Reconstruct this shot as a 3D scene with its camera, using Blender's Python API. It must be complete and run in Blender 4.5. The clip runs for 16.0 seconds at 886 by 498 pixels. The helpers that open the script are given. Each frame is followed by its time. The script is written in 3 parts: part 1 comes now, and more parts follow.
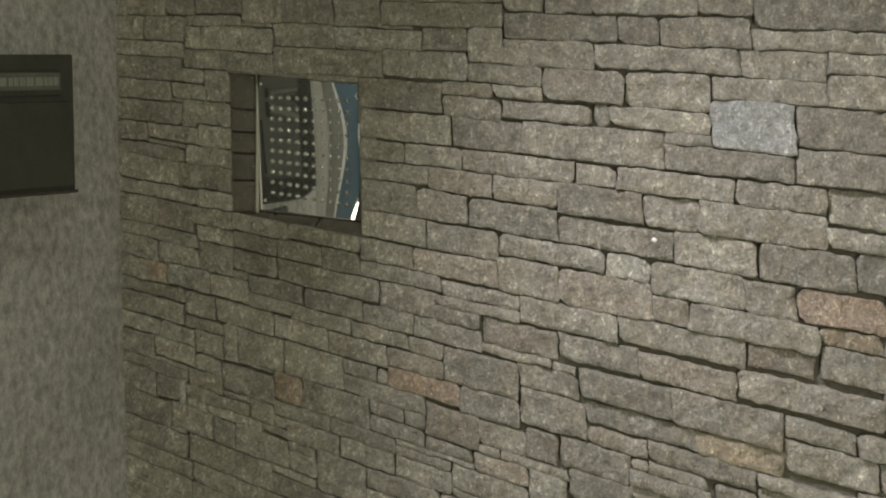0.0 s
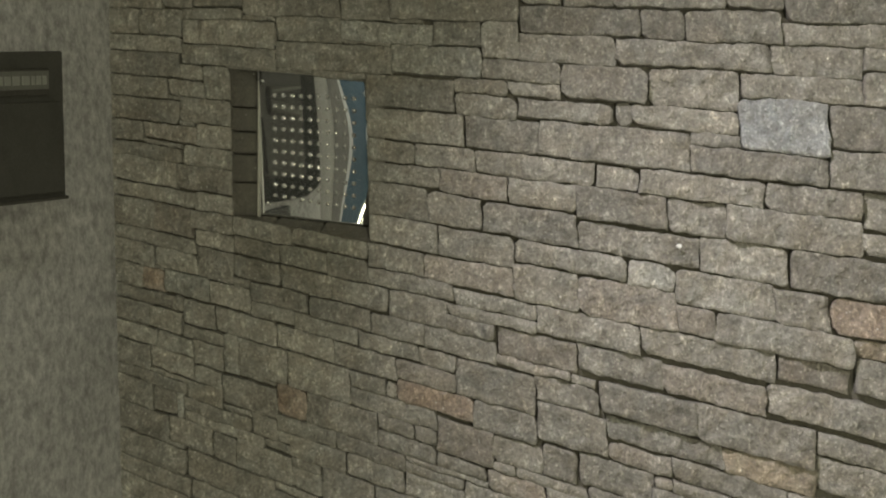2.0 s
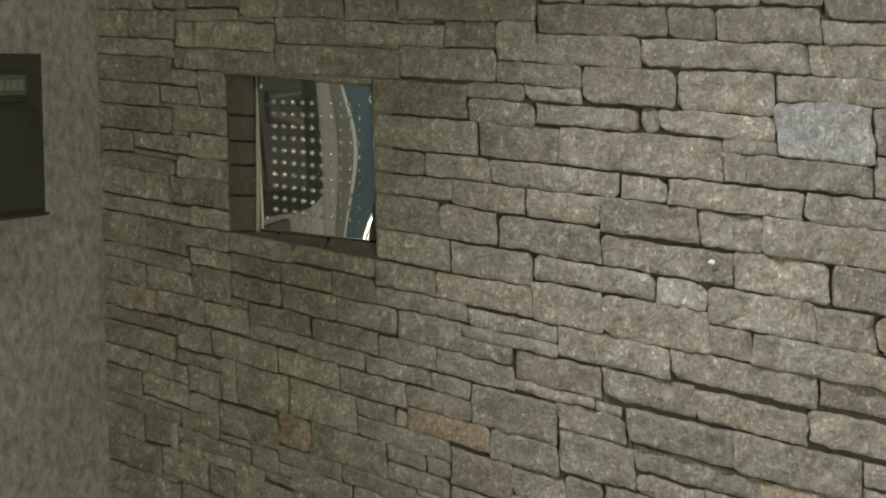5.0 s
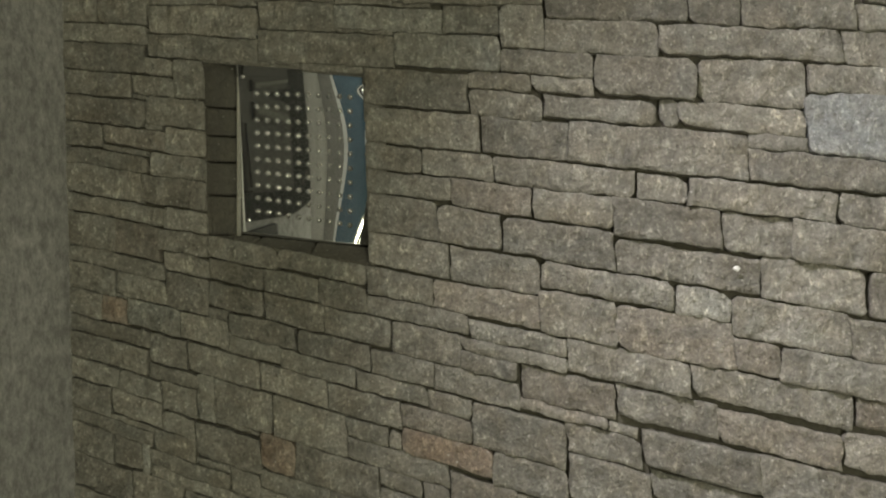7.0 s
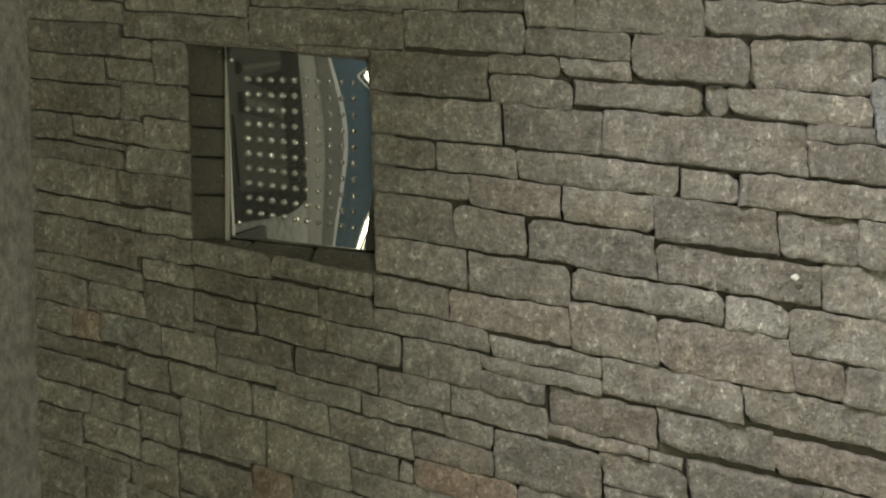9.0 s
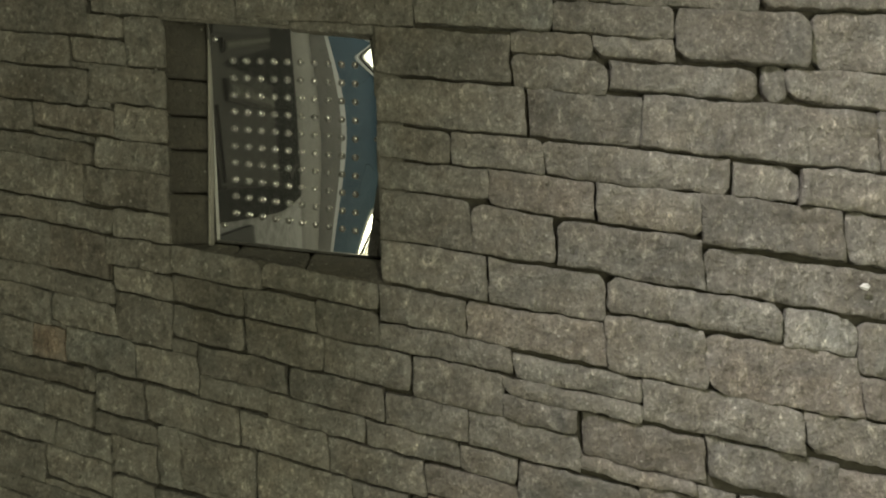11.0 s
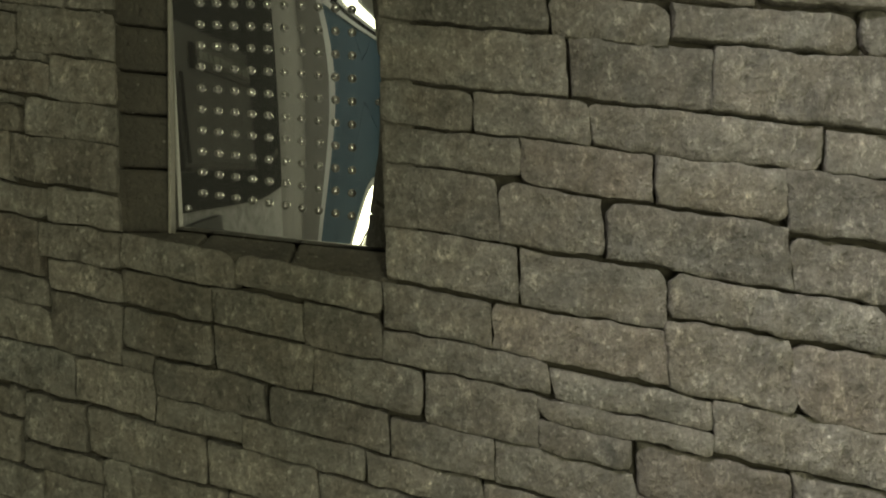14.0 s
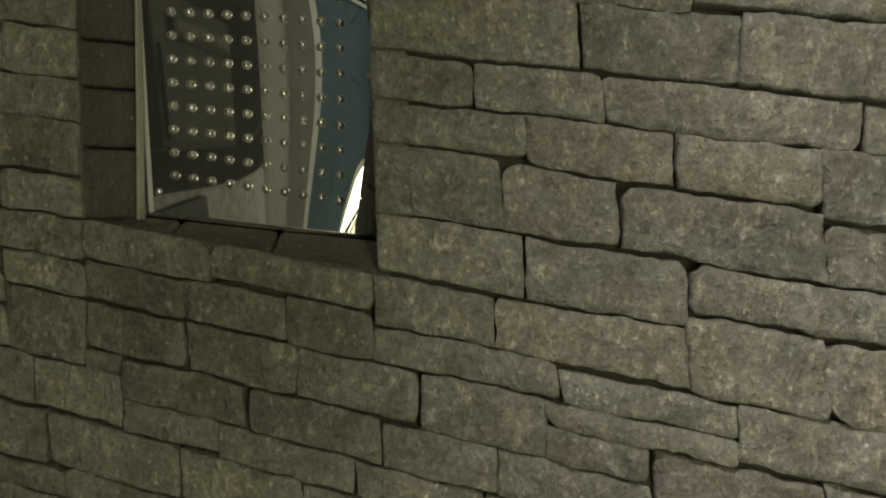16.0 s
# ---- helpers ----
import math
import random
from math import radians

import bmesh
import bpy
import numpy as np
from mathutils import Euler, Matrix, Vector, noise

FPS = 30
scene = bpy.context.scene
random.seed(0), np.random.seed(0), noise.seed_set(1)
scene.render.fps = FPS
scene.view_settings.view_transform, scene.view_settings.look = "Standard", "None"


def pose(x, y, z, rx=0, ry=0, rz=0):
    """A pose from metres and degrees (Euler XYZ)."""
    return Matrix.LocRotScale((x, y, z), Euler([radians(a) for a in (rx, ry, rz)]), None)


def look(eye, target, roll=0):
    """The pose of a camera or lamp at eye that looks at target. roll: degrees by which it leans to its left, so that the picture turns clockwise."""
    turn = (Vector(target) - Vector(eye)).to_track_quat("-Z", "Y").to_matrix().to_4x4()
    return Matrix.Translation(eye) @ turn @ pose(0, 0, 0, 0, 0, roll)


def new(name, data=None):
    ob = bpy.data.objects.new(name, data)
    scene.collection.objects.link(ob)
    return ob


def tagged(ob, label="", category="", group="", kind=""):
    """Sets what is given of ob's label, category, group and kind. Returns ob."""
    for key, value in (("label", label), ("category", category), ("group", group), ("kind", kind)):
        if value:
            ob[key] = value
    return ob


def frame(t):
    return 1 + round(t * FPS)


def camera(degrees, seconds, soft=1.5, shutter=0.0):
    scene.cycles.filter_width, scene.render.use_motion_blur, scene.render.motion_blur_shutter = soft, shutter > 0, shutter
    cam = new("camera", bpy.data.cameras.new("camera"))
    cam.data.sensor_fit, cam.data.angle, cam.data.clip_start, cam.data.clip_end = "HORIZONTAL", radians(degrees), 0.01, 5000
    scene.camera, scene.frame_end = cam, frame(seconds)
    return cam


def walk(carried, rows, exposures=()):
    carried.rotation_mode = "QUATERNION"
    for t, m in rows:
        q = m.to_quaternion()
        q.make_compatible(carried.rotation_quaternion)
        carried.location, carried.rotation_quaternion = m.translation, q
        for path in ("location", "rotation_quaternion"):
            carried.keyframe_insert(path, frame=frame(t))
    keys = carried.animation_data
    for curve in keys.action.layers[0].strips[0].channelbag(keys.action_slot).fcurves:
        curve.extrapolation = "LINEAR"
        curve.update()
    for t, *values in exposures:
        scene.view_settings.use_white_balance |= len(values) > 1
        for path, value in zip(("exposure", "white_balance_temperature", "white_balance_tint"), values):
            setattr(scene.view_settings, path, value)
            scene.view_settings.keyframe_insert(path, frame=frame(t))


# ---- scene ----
cam = camera(43.4, 16.0, soft=2.0)
PATH = [
    (0, (0.647, -2.118, 1.408), (0.382, -0.136, 1.449), -1.7),
    (0.5, (0.642, -2.088, 1.429), (0.378, -0.106, 1.453), -1.7),
    (1, (0.618, -2.067, 1.431), (0.36, -0.084, 1.459), -1.8),
    (1.5, (0.614, -2.037, 1.432), (0.351, -0.054, 1.462), -1.7),
    (2, (0.608, -2.01, 1.441), (0.345, -0.028, 1.464), -1.7),
    (2.5, (0.6, -1.98, 1.447), (0.338, 0.002, 1.468), -1.8),
    (3, (0.594, -1.954, 1.444), (0.331, 0.028, 1.475), -1.8),
    (3.5, (0.587, -1.93, 1.452), (0.324, 0.052, 1.486), -1.9),
    (4, (0.582, -1.911, 1.447), (0.319, 0.071, 1.491), -1.9),
    (4.5, (0.574, -1.893, 1.455), (0.31, 0.089, 1.495), -2.0),
    (7, (0.536, -1.706, 1.454), (0.288, 0.278, 1.51), -2.0),
    (7.5, (0.521, -1.655, 1.464), (0.274, 0.329, 1.519), -1.9),
    (8, (0.496, -1.607, 1.469), (0.263, 0.379, 1.52), -2.0),
    (8.5, (0.484, -1.555, 1.467), (0.254, 0.43, 1.52), -2.0),
    (9, (0.465, -1.508, 1.469), (0.247, 0.479, 1.525), -2.1),
    (11.5, (0.396, -1.273, 1.491), (0.208, 0.718, 1.535), -2.2),
    (12, (0.381, -1.229, 1.484), (0.203, 0.762, 1.543), -2.1),
    (12.5, (0.371, -1.184, 1.49), (0.198, 0.808, 1.539), -2.2),
    (13, (0.356, -1.142, 1.484), (0.198, 0.851, 1.538), -2.1),
    (13.5, (0.34, -1.1, 1.488), (0.2, 0.894, 1.532), -2.1),
    (14, (0.334, -1.057, 1.488), (0.196, 0.937, 1.529), -2.2),
    (14.5, (0.328, -1.015, 1.487), (0.193, 0.98, 1.533), -2.1),
    (15, (0.32, -0.977, 1.492), (0.199, 1.019, 1.53), -2.1),
    (15.5, (0.327, -0.957, 1.484), (0.199, 1.039, 1.517), -2.1),
    (16, (0.322, -0.955, 1.501), (0.198, 1.041, 1.499), -2.2),
]
EXPOSURES = [(0.0, 0.0, 6500, 11), (4.5, -0.07, 6500, 10), (8.5, -0.24, 6600, 8), (12.0, -0.45, 6800, 5), (14.5, -0.62, 7000, 3), (16.0, -0.65, 7050, 3)]
walk(cam, [(t, look(eye, target, roll)) for t, eye, target, roll in PATH], EXPOSURES)


# ---------------------------------------------------------------- world and light
world = bpy.data.worlds.new("world")
scene.world = world
world.use_nodes = True
world.node_tree.nodes["Background"].inputs[0].default_value = (0.05, 0.05, 0.045, 1)
world.node_tree.nodes["Background"].inputs[1].default_value = 0.3

CEILING = 2.70
LEFT = -0.285          # face of the plaster wall
RIGHT, BACK = 2.6, -4.7


def fill_downlight(x, y, watts, size):
    data = bpy.data.lights.new("fill_downlight", "AREA")
    data.shape, data.size, data.energy, data.color = "DISK", size, watts, (0.95, 1.0, 0.92)
    ob = new("fill_downlight", data)
    ob.location = (x, y, CEILING - 0.012)
    return ob


# unseen lamps added for light: one weak downlight, one adjustable spot aimed along the stones, fill from behind
LAMPS = [(1.30, -3.30, 25.0)]
for lx, ly, lw in LAMPS:
    fill_downlight(lx, ly, lw, 0.16)
SPOT_AT, SPOT_TO = (0.12, -1.15, CEILING - 0.03), (1.60, 0.0, 0.33)
spot = bpy.data.lights.new("spot_lamp", "SPOT")
spot.energy, spot.color, spot.spot_size, spot.spot_blend, spot.shadow_soft_size = 172.0, (1.0, 0.945, 0.97), radians(68), 1.0, 0.04
new("spot_lamp", spot).matrix_world = look(SPOT_AT, SPOT_TO)
# back wall, x from, to; z from, to: added openings above and beside the door that hold unseen fill lamps
UPPER_FILL, SIDE_FILL = (0.36, 1.54, 2.18, 2.40), (1.62, 2.44, 0.0, 1.90)
for at, aim, watts in ((UPPER_FILL, (-0.10, 0.0, 0.80), 4.0), (SIDE_FILL, (-0.30, 0.0, 0.1), 66.0)):
    fill = bpy.data.lights.new("window_daylight", "AREA")
    fill.shape, fill.size, fill.size_y = "RECTANGLE", at[1] - at[0] - 0.08, at[3] - at[2] - 0.08
    fill.energy, fill.color = watts, (1.0, 0.975, 0.69)
    new("window_daylight", fill).matrix_world = look(((at[0] + at[1]) / 2, BACK - 0.12, (at[2] + at[3]) / 2), aim)


# ---------------------------------------------------------------- materials
def material(name):
    m = bpy.data.materials.new(name)
    m.use_nodes = True
    nt = m.node_tree
    return m, nt, nt.nodes["Principled BSDF"]


def link(nt, a, b):
    nt.links.new(a, b)


def add(nt, kind, **inputs):
    n = nt.nodes.new(kind)
    for key, value in inputs.items():
        n.inputs[key.replace("_", " ")].default_value = value
    return n


def ramp(nt, source, stops):
    n = nt.nodes.new("ShaderNodeValToRGB")
    els = n.color_ramp.elements
    while len(els) < len(stops):
        els.new(0.5)
    for e, (p, c) in zip(els, stops):
        e.position, e.color = p, (*c, 1) if len(c) == 3 else c
    link(nt, source, n.inputs[0])
    return n.outputs[0]


def mix(nt, kind, factor, a, b):
    n = nt.nodes.new("ShaderNodeMix")
    n.data_type, n.blend_type = "RGBA", kind
    for slot, v in ((0, factor), (6, a), (7, b)):
        if isinstance(v, (int, float)):
            n.inputs[slot].default_value = v
        elif isinstance(v, tuple):
            n.inputs[slot].default_value = (*v, 1)
        else:
            link(nt, v, n.inputs[slot])
    return n.outputs[2]


def shifted_coords(nt):
    """Object coordinates, moved for each piece by its own random number."""
    tc = nt.nodes.new("ShaderNodeTexCoord")
    info = nt.nodes.new("ShaderNodeObjectInfo")
    mul = nt.nodes.new("ShaderNodeVectorMath")
    mul.operation = "MULTIPLY"
    comb = nt.nodes.new("ShaderNodeCombineXYZ")
    for k in range(3):
        link(nt, info.outputs["Random"], comb.inputs[k])
    link(nt, comb.outputs[0], mul.inputs[0])
    mul.inputs[1].default_value = (37.0, 53.0, 71.0)
    plus = nt.nodes.new("ShaderNodeVectorMath")
    link(nt, tc.outputs["Object"], plus.inputs[0])
    link(nt, mul.outputs[0], plus.inputs[1])
    return plus.outputs[0], info.outputs["Random"]


def stone_material(name, low, high, blotch):
    m, nt, bsdf = material(name)
    co, rnd = shifted_coords(nt)
    broad = add(nt, "ShaderNodeTexNoise", Scale=16.0, Detail=5.0, Roughness=0.6)
    grain = add(nt, "ShaderNodeTexNoise", Scale=170.0, Detail=5.0, Roughness=0.7)
    specks = add(nt, "ShaderNodeTexVoronoi", Scale=120.0)
    patch = add(nt, "ShaderNodeTexNoise", Scale=34.0, Detail=7.0, Roughness=0.72, Distortion=0.6)
    hue = add(nt, "ShaderNodeTexNoise", Scale=20.0, Detail=3.0, Roughness=0.6, Distortion=0.8)
    stain = add(nt, "ShaderNodeTexNoise", Scale=9.0, Detail=3.0, Roughness=0.5)
    relief = add(nt, "ShaderNodeTexNoise", Scale=55.0, Detail=6.0, Roughness=0.65)
    for n in (broad, grain, specks, stain, relief, patch, hue):
        link(nt, co, n.inputs["Vector"])
    base = ramp(nt, broad.outputs["Fac"], [(0.28, low), (0.72, high)])
    base = mix(nt, "MIX", ramp(nt, stain.outputs["Fac"], [(0.54, (0, 0, 0)), (0.74, (0.55,) * 3)]), base, blotch)
    base = mix(nt, "OVERLAY", 0.40, base, ramp(nt, relief.outputs["Fac"], [(0.32, (0.32,) * 3), (0.68, (0.76,) * 3)]))
    # mottling: cool and warm, pale and dark patches with crisp outlines
    base = mix(nt, "MULTIPLY", 1.0, base, ramp(nt, hue.outputs["Fac"], [(0.36, (0.975, 1.0, 1.02)), (0.50, (1.0, 1.0, 1.0)), (0.64, (1.02, 1.0, 0.98))]))
    base = mix(nt, "MULTIPLY", 1.0, base, ramp(nt, patch.outputs["Fac"], [(0.36, (0.72,) * 3), (0.45, (0.95,) * 3), (0.55, (1.0,) * 3), (0.63, (1.32,) * 3)]))
    base = mix(nt, "OVERLAY", 0.46, base, ramp(nt, grain.outputs["Fac"], [(0.36, (0.28,) * 3), (0.64, (0.80,) * 3)]))
    # pale mica specks
    dots = ramp(nt, specks.outputs["Distance"], [(0.16, (1, 1, 1)), (0.26, (0, 0, 0))])
    pick = ramp(nt, specks.outputs["Color"], [(0.80, (0, 0, 0)), (0.84, (0.50,) * 3)])
    both = mix(nt, "MULTIPLY", 1.0, dots, pick)
    base = mix(nt, "MIX", both, base, (0.62, 0.60, 0.55))
    # fine scratches and tool marks
    streak = add(nt, "ShaderNodeTexNoise", Scale=46.0, Detail=4.0, Roughness=0.7)
    stretch = add(nt, "ShaderNodeMapping")
    stretch.inputs["Scale"].default_value = (1.9, 1.0, 1.0)
    stretch.inputs["Rotation"].default_value = (0.0, 0.35, 0.0)
    link(nt, co, stretch.inputs["Vector"])
    link(nt, stretch.outputs[0], streak.inputs["Vector"])
    base = mix(nt, "MULTIPLY", ramp(nt, streak.outputs["Fac"], [(0.57, (0, 0, 0)), (0.67, (0.80,) * 3)]), base, (1.75, 1.75, 1.72))
    base = mix(nt, "MIX", ramp(nt, streak.outputs["Fac"], [(0.28, (0.60,) * 3), (0.42, (0, 0, 0))]), base, (0.105, 0.098, 0.080))
    fleck = add(nt, "ShaderNodeTexNoise", Scale=120.0, Detail=3.0, Roughness=0.6)
    tilt = add(nt, "ShaderNodeMapping")
    tilt.inputs["Scale"].default_value = (1.35, 1.0, 0.95)
    tilt.inputs["Rotation"].default_value = (0.0, -0.5, 0.0)
    link(nt, co, tilt.inputs["Vector"])
    link(nt, tilt.outputs[0], fleck.inputs["Vector"])
    base = mix(nt, "MULTIPLY", ramp(nt, fleck.outputs["Fac"], [(0.59, (0, 0, 0)), (0.66, (0.80,) * 3)]), base, (1.7, 1.7, 1.7))
    # each stone a little lighter or darker
    tone = ramp(nt, rnd, [(0.0, (0.84,) * 3), (1.0, (1.22,) * 3)])
    base = mix(nt, "MULTIPLY", 1.0, base, tone)
    # worn, paler edges
    worn = nt.nodes.new("ShaderNodeNewGeometry")
    base = mix(nt, "MIX", ramp(nt, worn.outputs["Pointiness"], [(0.53, (0, 0, 0)), (0.60, (0.40,) * 3)]), base, (0.40, 0.385, 0.335))
    # darker patch with a ragged edge under the niche
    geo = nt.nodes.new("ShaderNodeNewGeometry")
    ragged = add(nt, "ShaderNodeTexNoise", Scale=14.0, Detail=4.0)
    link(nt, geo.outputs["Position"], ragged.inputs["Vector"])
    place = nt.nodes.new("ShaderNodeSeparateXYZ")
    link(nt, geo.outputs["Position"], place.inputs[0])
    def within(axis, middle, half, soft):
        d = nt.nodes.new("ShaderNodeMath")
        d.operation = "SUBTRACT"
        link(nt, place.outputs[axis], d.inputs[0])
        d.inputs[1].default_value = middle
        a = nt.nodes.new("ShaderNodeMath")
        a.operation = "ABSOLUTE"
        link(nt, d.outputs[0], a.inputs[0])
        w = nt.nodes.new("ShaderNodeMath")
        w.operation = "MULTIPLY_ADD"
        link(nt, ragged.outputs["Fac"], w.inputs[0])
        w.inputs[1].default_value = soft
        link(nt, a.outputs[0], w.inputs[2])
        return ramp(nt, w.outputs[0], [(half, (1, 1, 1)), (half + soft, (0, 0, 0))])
    under_niche = mix(nt, "MULTIPLY", 1.0, within("X", 0.08, 0.115, 0.05), within("Z", 1.46, 0.05, 0.10))
    base = mix(nt, "MIX", under_niche, base, mix(nt, "MULTIPLY", 1.0, base, (0.82, 0.82, 0.78)))
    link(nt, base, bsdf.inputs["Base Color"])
    bsdf.inputs["Roughness"].default_value = 0.78
    bsdf.inputs["Specular IOR Level"].default_value = 0.35
    bump = add(nt, "ShaderNodeBump", Strength=1.0, Distance=0.009)
    bump2 = add(nt, "ShaderNodeBump", Strength=0.9, Distance=0.0028)
    link(nt, relief.outputs["Fac"], bump.inputs["Height"])
    link(nt, grain.outputs["Fac"], bump2.inputs["Height"])
    link(nt, bump.outputs[0], bump2.inputs["Normal"])
    bump3 = add(nt, "ShaderNodeBump", Strength=0.7, Distance=0.006)
    link(nt, streak.outputs["Fac"], bump3.inputs["Height"])
    link(nt, bump2.outputs[0], bump3.inputs["Normal"])
    link(nt, bump3.outputs[0], bsdf.inputs["Normal"])
    return m


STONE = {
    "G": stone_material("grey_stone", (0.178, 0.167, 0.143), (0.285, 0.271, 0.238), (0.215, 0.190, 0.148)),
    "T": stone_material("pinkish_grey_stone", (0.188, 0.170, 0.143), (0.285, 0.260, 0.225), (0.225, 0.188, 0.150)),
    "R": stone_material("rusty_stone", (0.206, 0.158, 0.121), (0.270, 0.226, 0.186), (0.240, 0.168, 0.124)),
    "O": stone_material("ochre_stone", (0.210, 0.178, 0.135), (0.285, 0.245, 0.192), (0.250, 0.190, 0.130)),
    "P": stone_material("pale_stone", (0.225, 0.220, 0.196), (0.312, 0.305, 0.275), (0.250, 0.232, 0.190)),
    # D: left reveal stone, with the niche's shade put into its colour
    "D": stone_material("shaded_reveal_stone", (0.027, 0.024, 0.018), (0.058, 0.051, 0.038), (0.040, 0.030, 0.020)),
    # S: sill stone, its shade painted in as a darker brown
    "S": stone_material("shaded_sill_stone", (0.075, 0.068, 0.052), (0.120, 0.110, 0.085), (0.085, 0.070, 0.050)),
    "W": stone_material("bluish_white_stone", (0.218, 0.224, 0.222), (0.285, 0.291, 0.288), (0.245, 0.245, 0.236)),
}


def plain_material(name, low, high, scale, rough, metallic=0.0, relief=0.2, depth=0.001, spec=0.5):
    m, nt, bsdf = material(name)
    tc = nt.nodes.new("ShaderNodeTexCoord")
    a = add(nt, "ShaderNodeTexNoise", Scale=scale, Detail=6.0, Roughness=0.65)
    b = add(nt, "ShaderNodeTexNoise", Scale=scale * 0.08, Detail=3.0)
    link(nt, tc.outputs["Object"], a.inputs["Vector"])
    link(nt, tc.outputs["Object"], b.inputs["Vector"])
    c = ramp(nt, a.outputs["Fac"], [(0.30, low), (0.70, high)])
    c = mix(nt, "MULTIPLY", 1.0, c, ramp(nt, b.outputs["Fac"], [(0.3, (0.86,) * 3), (0.7, (1.08,) * 3)]))
    link(nt, c, bsdf.inputs["Base Color"])
    bsdf.inputs["Roughness"].default_value, bsdf.inputs["Metallic"].default_value = rough, metallic
    bsdf.inputs["Specular IOR Level"].default_value = spec
    bump = add(nt, "ShaderNodeBump", Strength=relief, Distance=depth)
    link(nt, a.outputs["Fac"], bump.inputs["Height"])
    link(nt, bump.outputs[0], bsdf.inputs["Normal"])
    return m


def plaster_material():
    m, nt, bsdf = material("rough_plaster")
    tc = nt.nodes.new("ShaderNodeTexCoord")
    fine = add(nt, "ShaderNodeTexNoise", Scale=170.0, Detail=5.0, Roughness=0.7)
    mid = add(nt, "ShaderNodeTexNoise", Scale=42.0, Detail=5.0, Roughness=0.6)
    wide = add(nt, "ShaderNodeTexNoise", Scale=4.0, Detail=3.0)
    for n in (fine, mid, wide):
        link(nt, tc.outputs["Object"], n.inputs["Vector"])
    c = ramp(nt, mid.outputs["Fac"], [(0.32, (0.245, 0.243, 0.229)), (0.68, (0.50, 0.497, 0.477))])
    c = mix(nt, "OVERLAY", 0.6, c, ramp(nt, fine.outputs["Fac"], [(0.3, (0.3,) * 3), (0.7, (0.72,) * 3)]))
    c = mix(nt, "MULTIPLY", 1.0, c, ramp(nt, wide.outputs["Fac"], [(0.3, (0.85,) * 3), (0.7, (1.05,) * 3)]))
    link(nt, c, bsdf.inputs["Base Color"])
    bsdf.inputs["Roughness"].default_value = 0.9
    b1 = add(nt, "ShaderNodeBump", Strength=0.5, Distance=0.003)
    b2 = add(nt, "ShaderNodeBump", Strength=0.4, Distance=0.001)
    link(nt, mid.outputs["Fac"], b1.inputs["Height"])
    link(nt, fine.outputs["Fac"], b2.inputs["Height"])
    link(nt, b1.outputs[0], b2.inputs["Normal"])
    link(nt, b2.outputs[0], bsdf.inputs["Normal"])
    return m


PLASTER = plaster_material()
MORTAR = plain_material("dark_mortar", (0.085, 0.079, 0.062), (0.140, 0.130, 0.104), 120.0, 0.95, relief=0.6, depth=0.004)
BLACK_METAL = plain_material("black_painted_metal", (0.056, 0.055, 0.047), (0.075, 0.074, 0.064), 260.0, 0.8, relief=0.06, spec=0.1)
RIM_METAL = plain_material("worn_dark_rim", (0.050, 0.048, 0.041), (0.078, 0.074, 0.064), 200.0, 0.9, relief=0.1, spec=0.1)
LABEL_CARD = plain_material("grey_label_card", (0.120, 0.121, 0.106), (0.155, 0.155, 0.136), 150.0, 1.0, relief=0.05, spec=0.0)
LABEL_INK = plain_material("label_print", (0.210, 0.215, 0.190), (0.270, 0.274, 0.240), 300.0, 1.0, relief=0.05, spec=0.0)
CABINET_METAL = plain_material("dark_grey_painted_metal", (0.026, 0.027, 0.024), (0.038, 0.039, 0.034), 260.0, 0.7, relief=0.06, spec=0.1)
BLACK_FELT = plain_material("black_felt", (0.028, 0.029, 0.026), (0.040, 0.041, 0.037), 300.0, 1.0, spec=0.0)
SEALANT = plain_material("grey_sealant", (0.30, 0.29, 0.245), (0.42, 0.40, 0.34), 180.0, 0.5, relief=0.2)
WHITE_PAINT = plain_material("white_gloss_paint", (0.76, 0.76, 0.73), (0.82, 0.82, 0.79), 30.0, 0.35, relief=0.05)
BLUE_PAINT = plain_material("blue_grey_paint", (0.085, 0.135, 0.175), (0.100, 0.155, 0.200), 40.0, 0.9, relief=0.05, spec=0.05)
DIMMED_PLASTER = plain_material("dimmed_wall_colour", (0.170, 0.165, 0.148), (0.205, 0.198, 0.178), 60.0, 0.9)
PALE_GREY_PAINT = plain_material("pale_grey_wall_paint", (0.270, 0.262, 0.235), (0.310, 0.300, 0.270), 60.0, 0.9)
CEILING_PAINT = plain_material("ceiling_paint", (0.58, 0.57, 0.53), (0.66, 0.65, 0.61), 60.0, 0.9)
FLOOR_BOUNCE = plain_material("pale_bounce_floor", (0.46, 0.445, 0.40), (0.56, 0.545, 0.49), 25.0, 0.55)
SCREW_STEEL = plain_material("bright_screw_steel", (0.70, 0.70, 0.68), (0.80, 0.80, 0.78), 200.0, 0.25, metallic=1.0, relief=0.05)


NOZZLE_STEEL = plain_material("bright_nozzle_steel", (0.78, 0.78, 0.76), (0.86, 0.86, 0.84), 300.0, 0.09, metallic=1.0, relief=0.02)


def chrome_material():
    m, nt, bsdf = material("polished_steel")
    tc = nt.nodes.new("ShaderNodeTexCoord")
    smear = add(nt, "ShaderNodeTexNoise", Scale=28.0, Detail=4.0)
    link(nt, tc.outputs["Object"], smear.inputs["Vector"])
    link(nt, ramp(nt, smear.outputs["Fac"], [(0.35, (0.012,) * 3), (0.75, (0.035,) * 3)]), bsdf.inputs["Roughness"])
    bsdf.inputs["Base Color"].default_value = (0.70, 0.705, 0.705, 1)
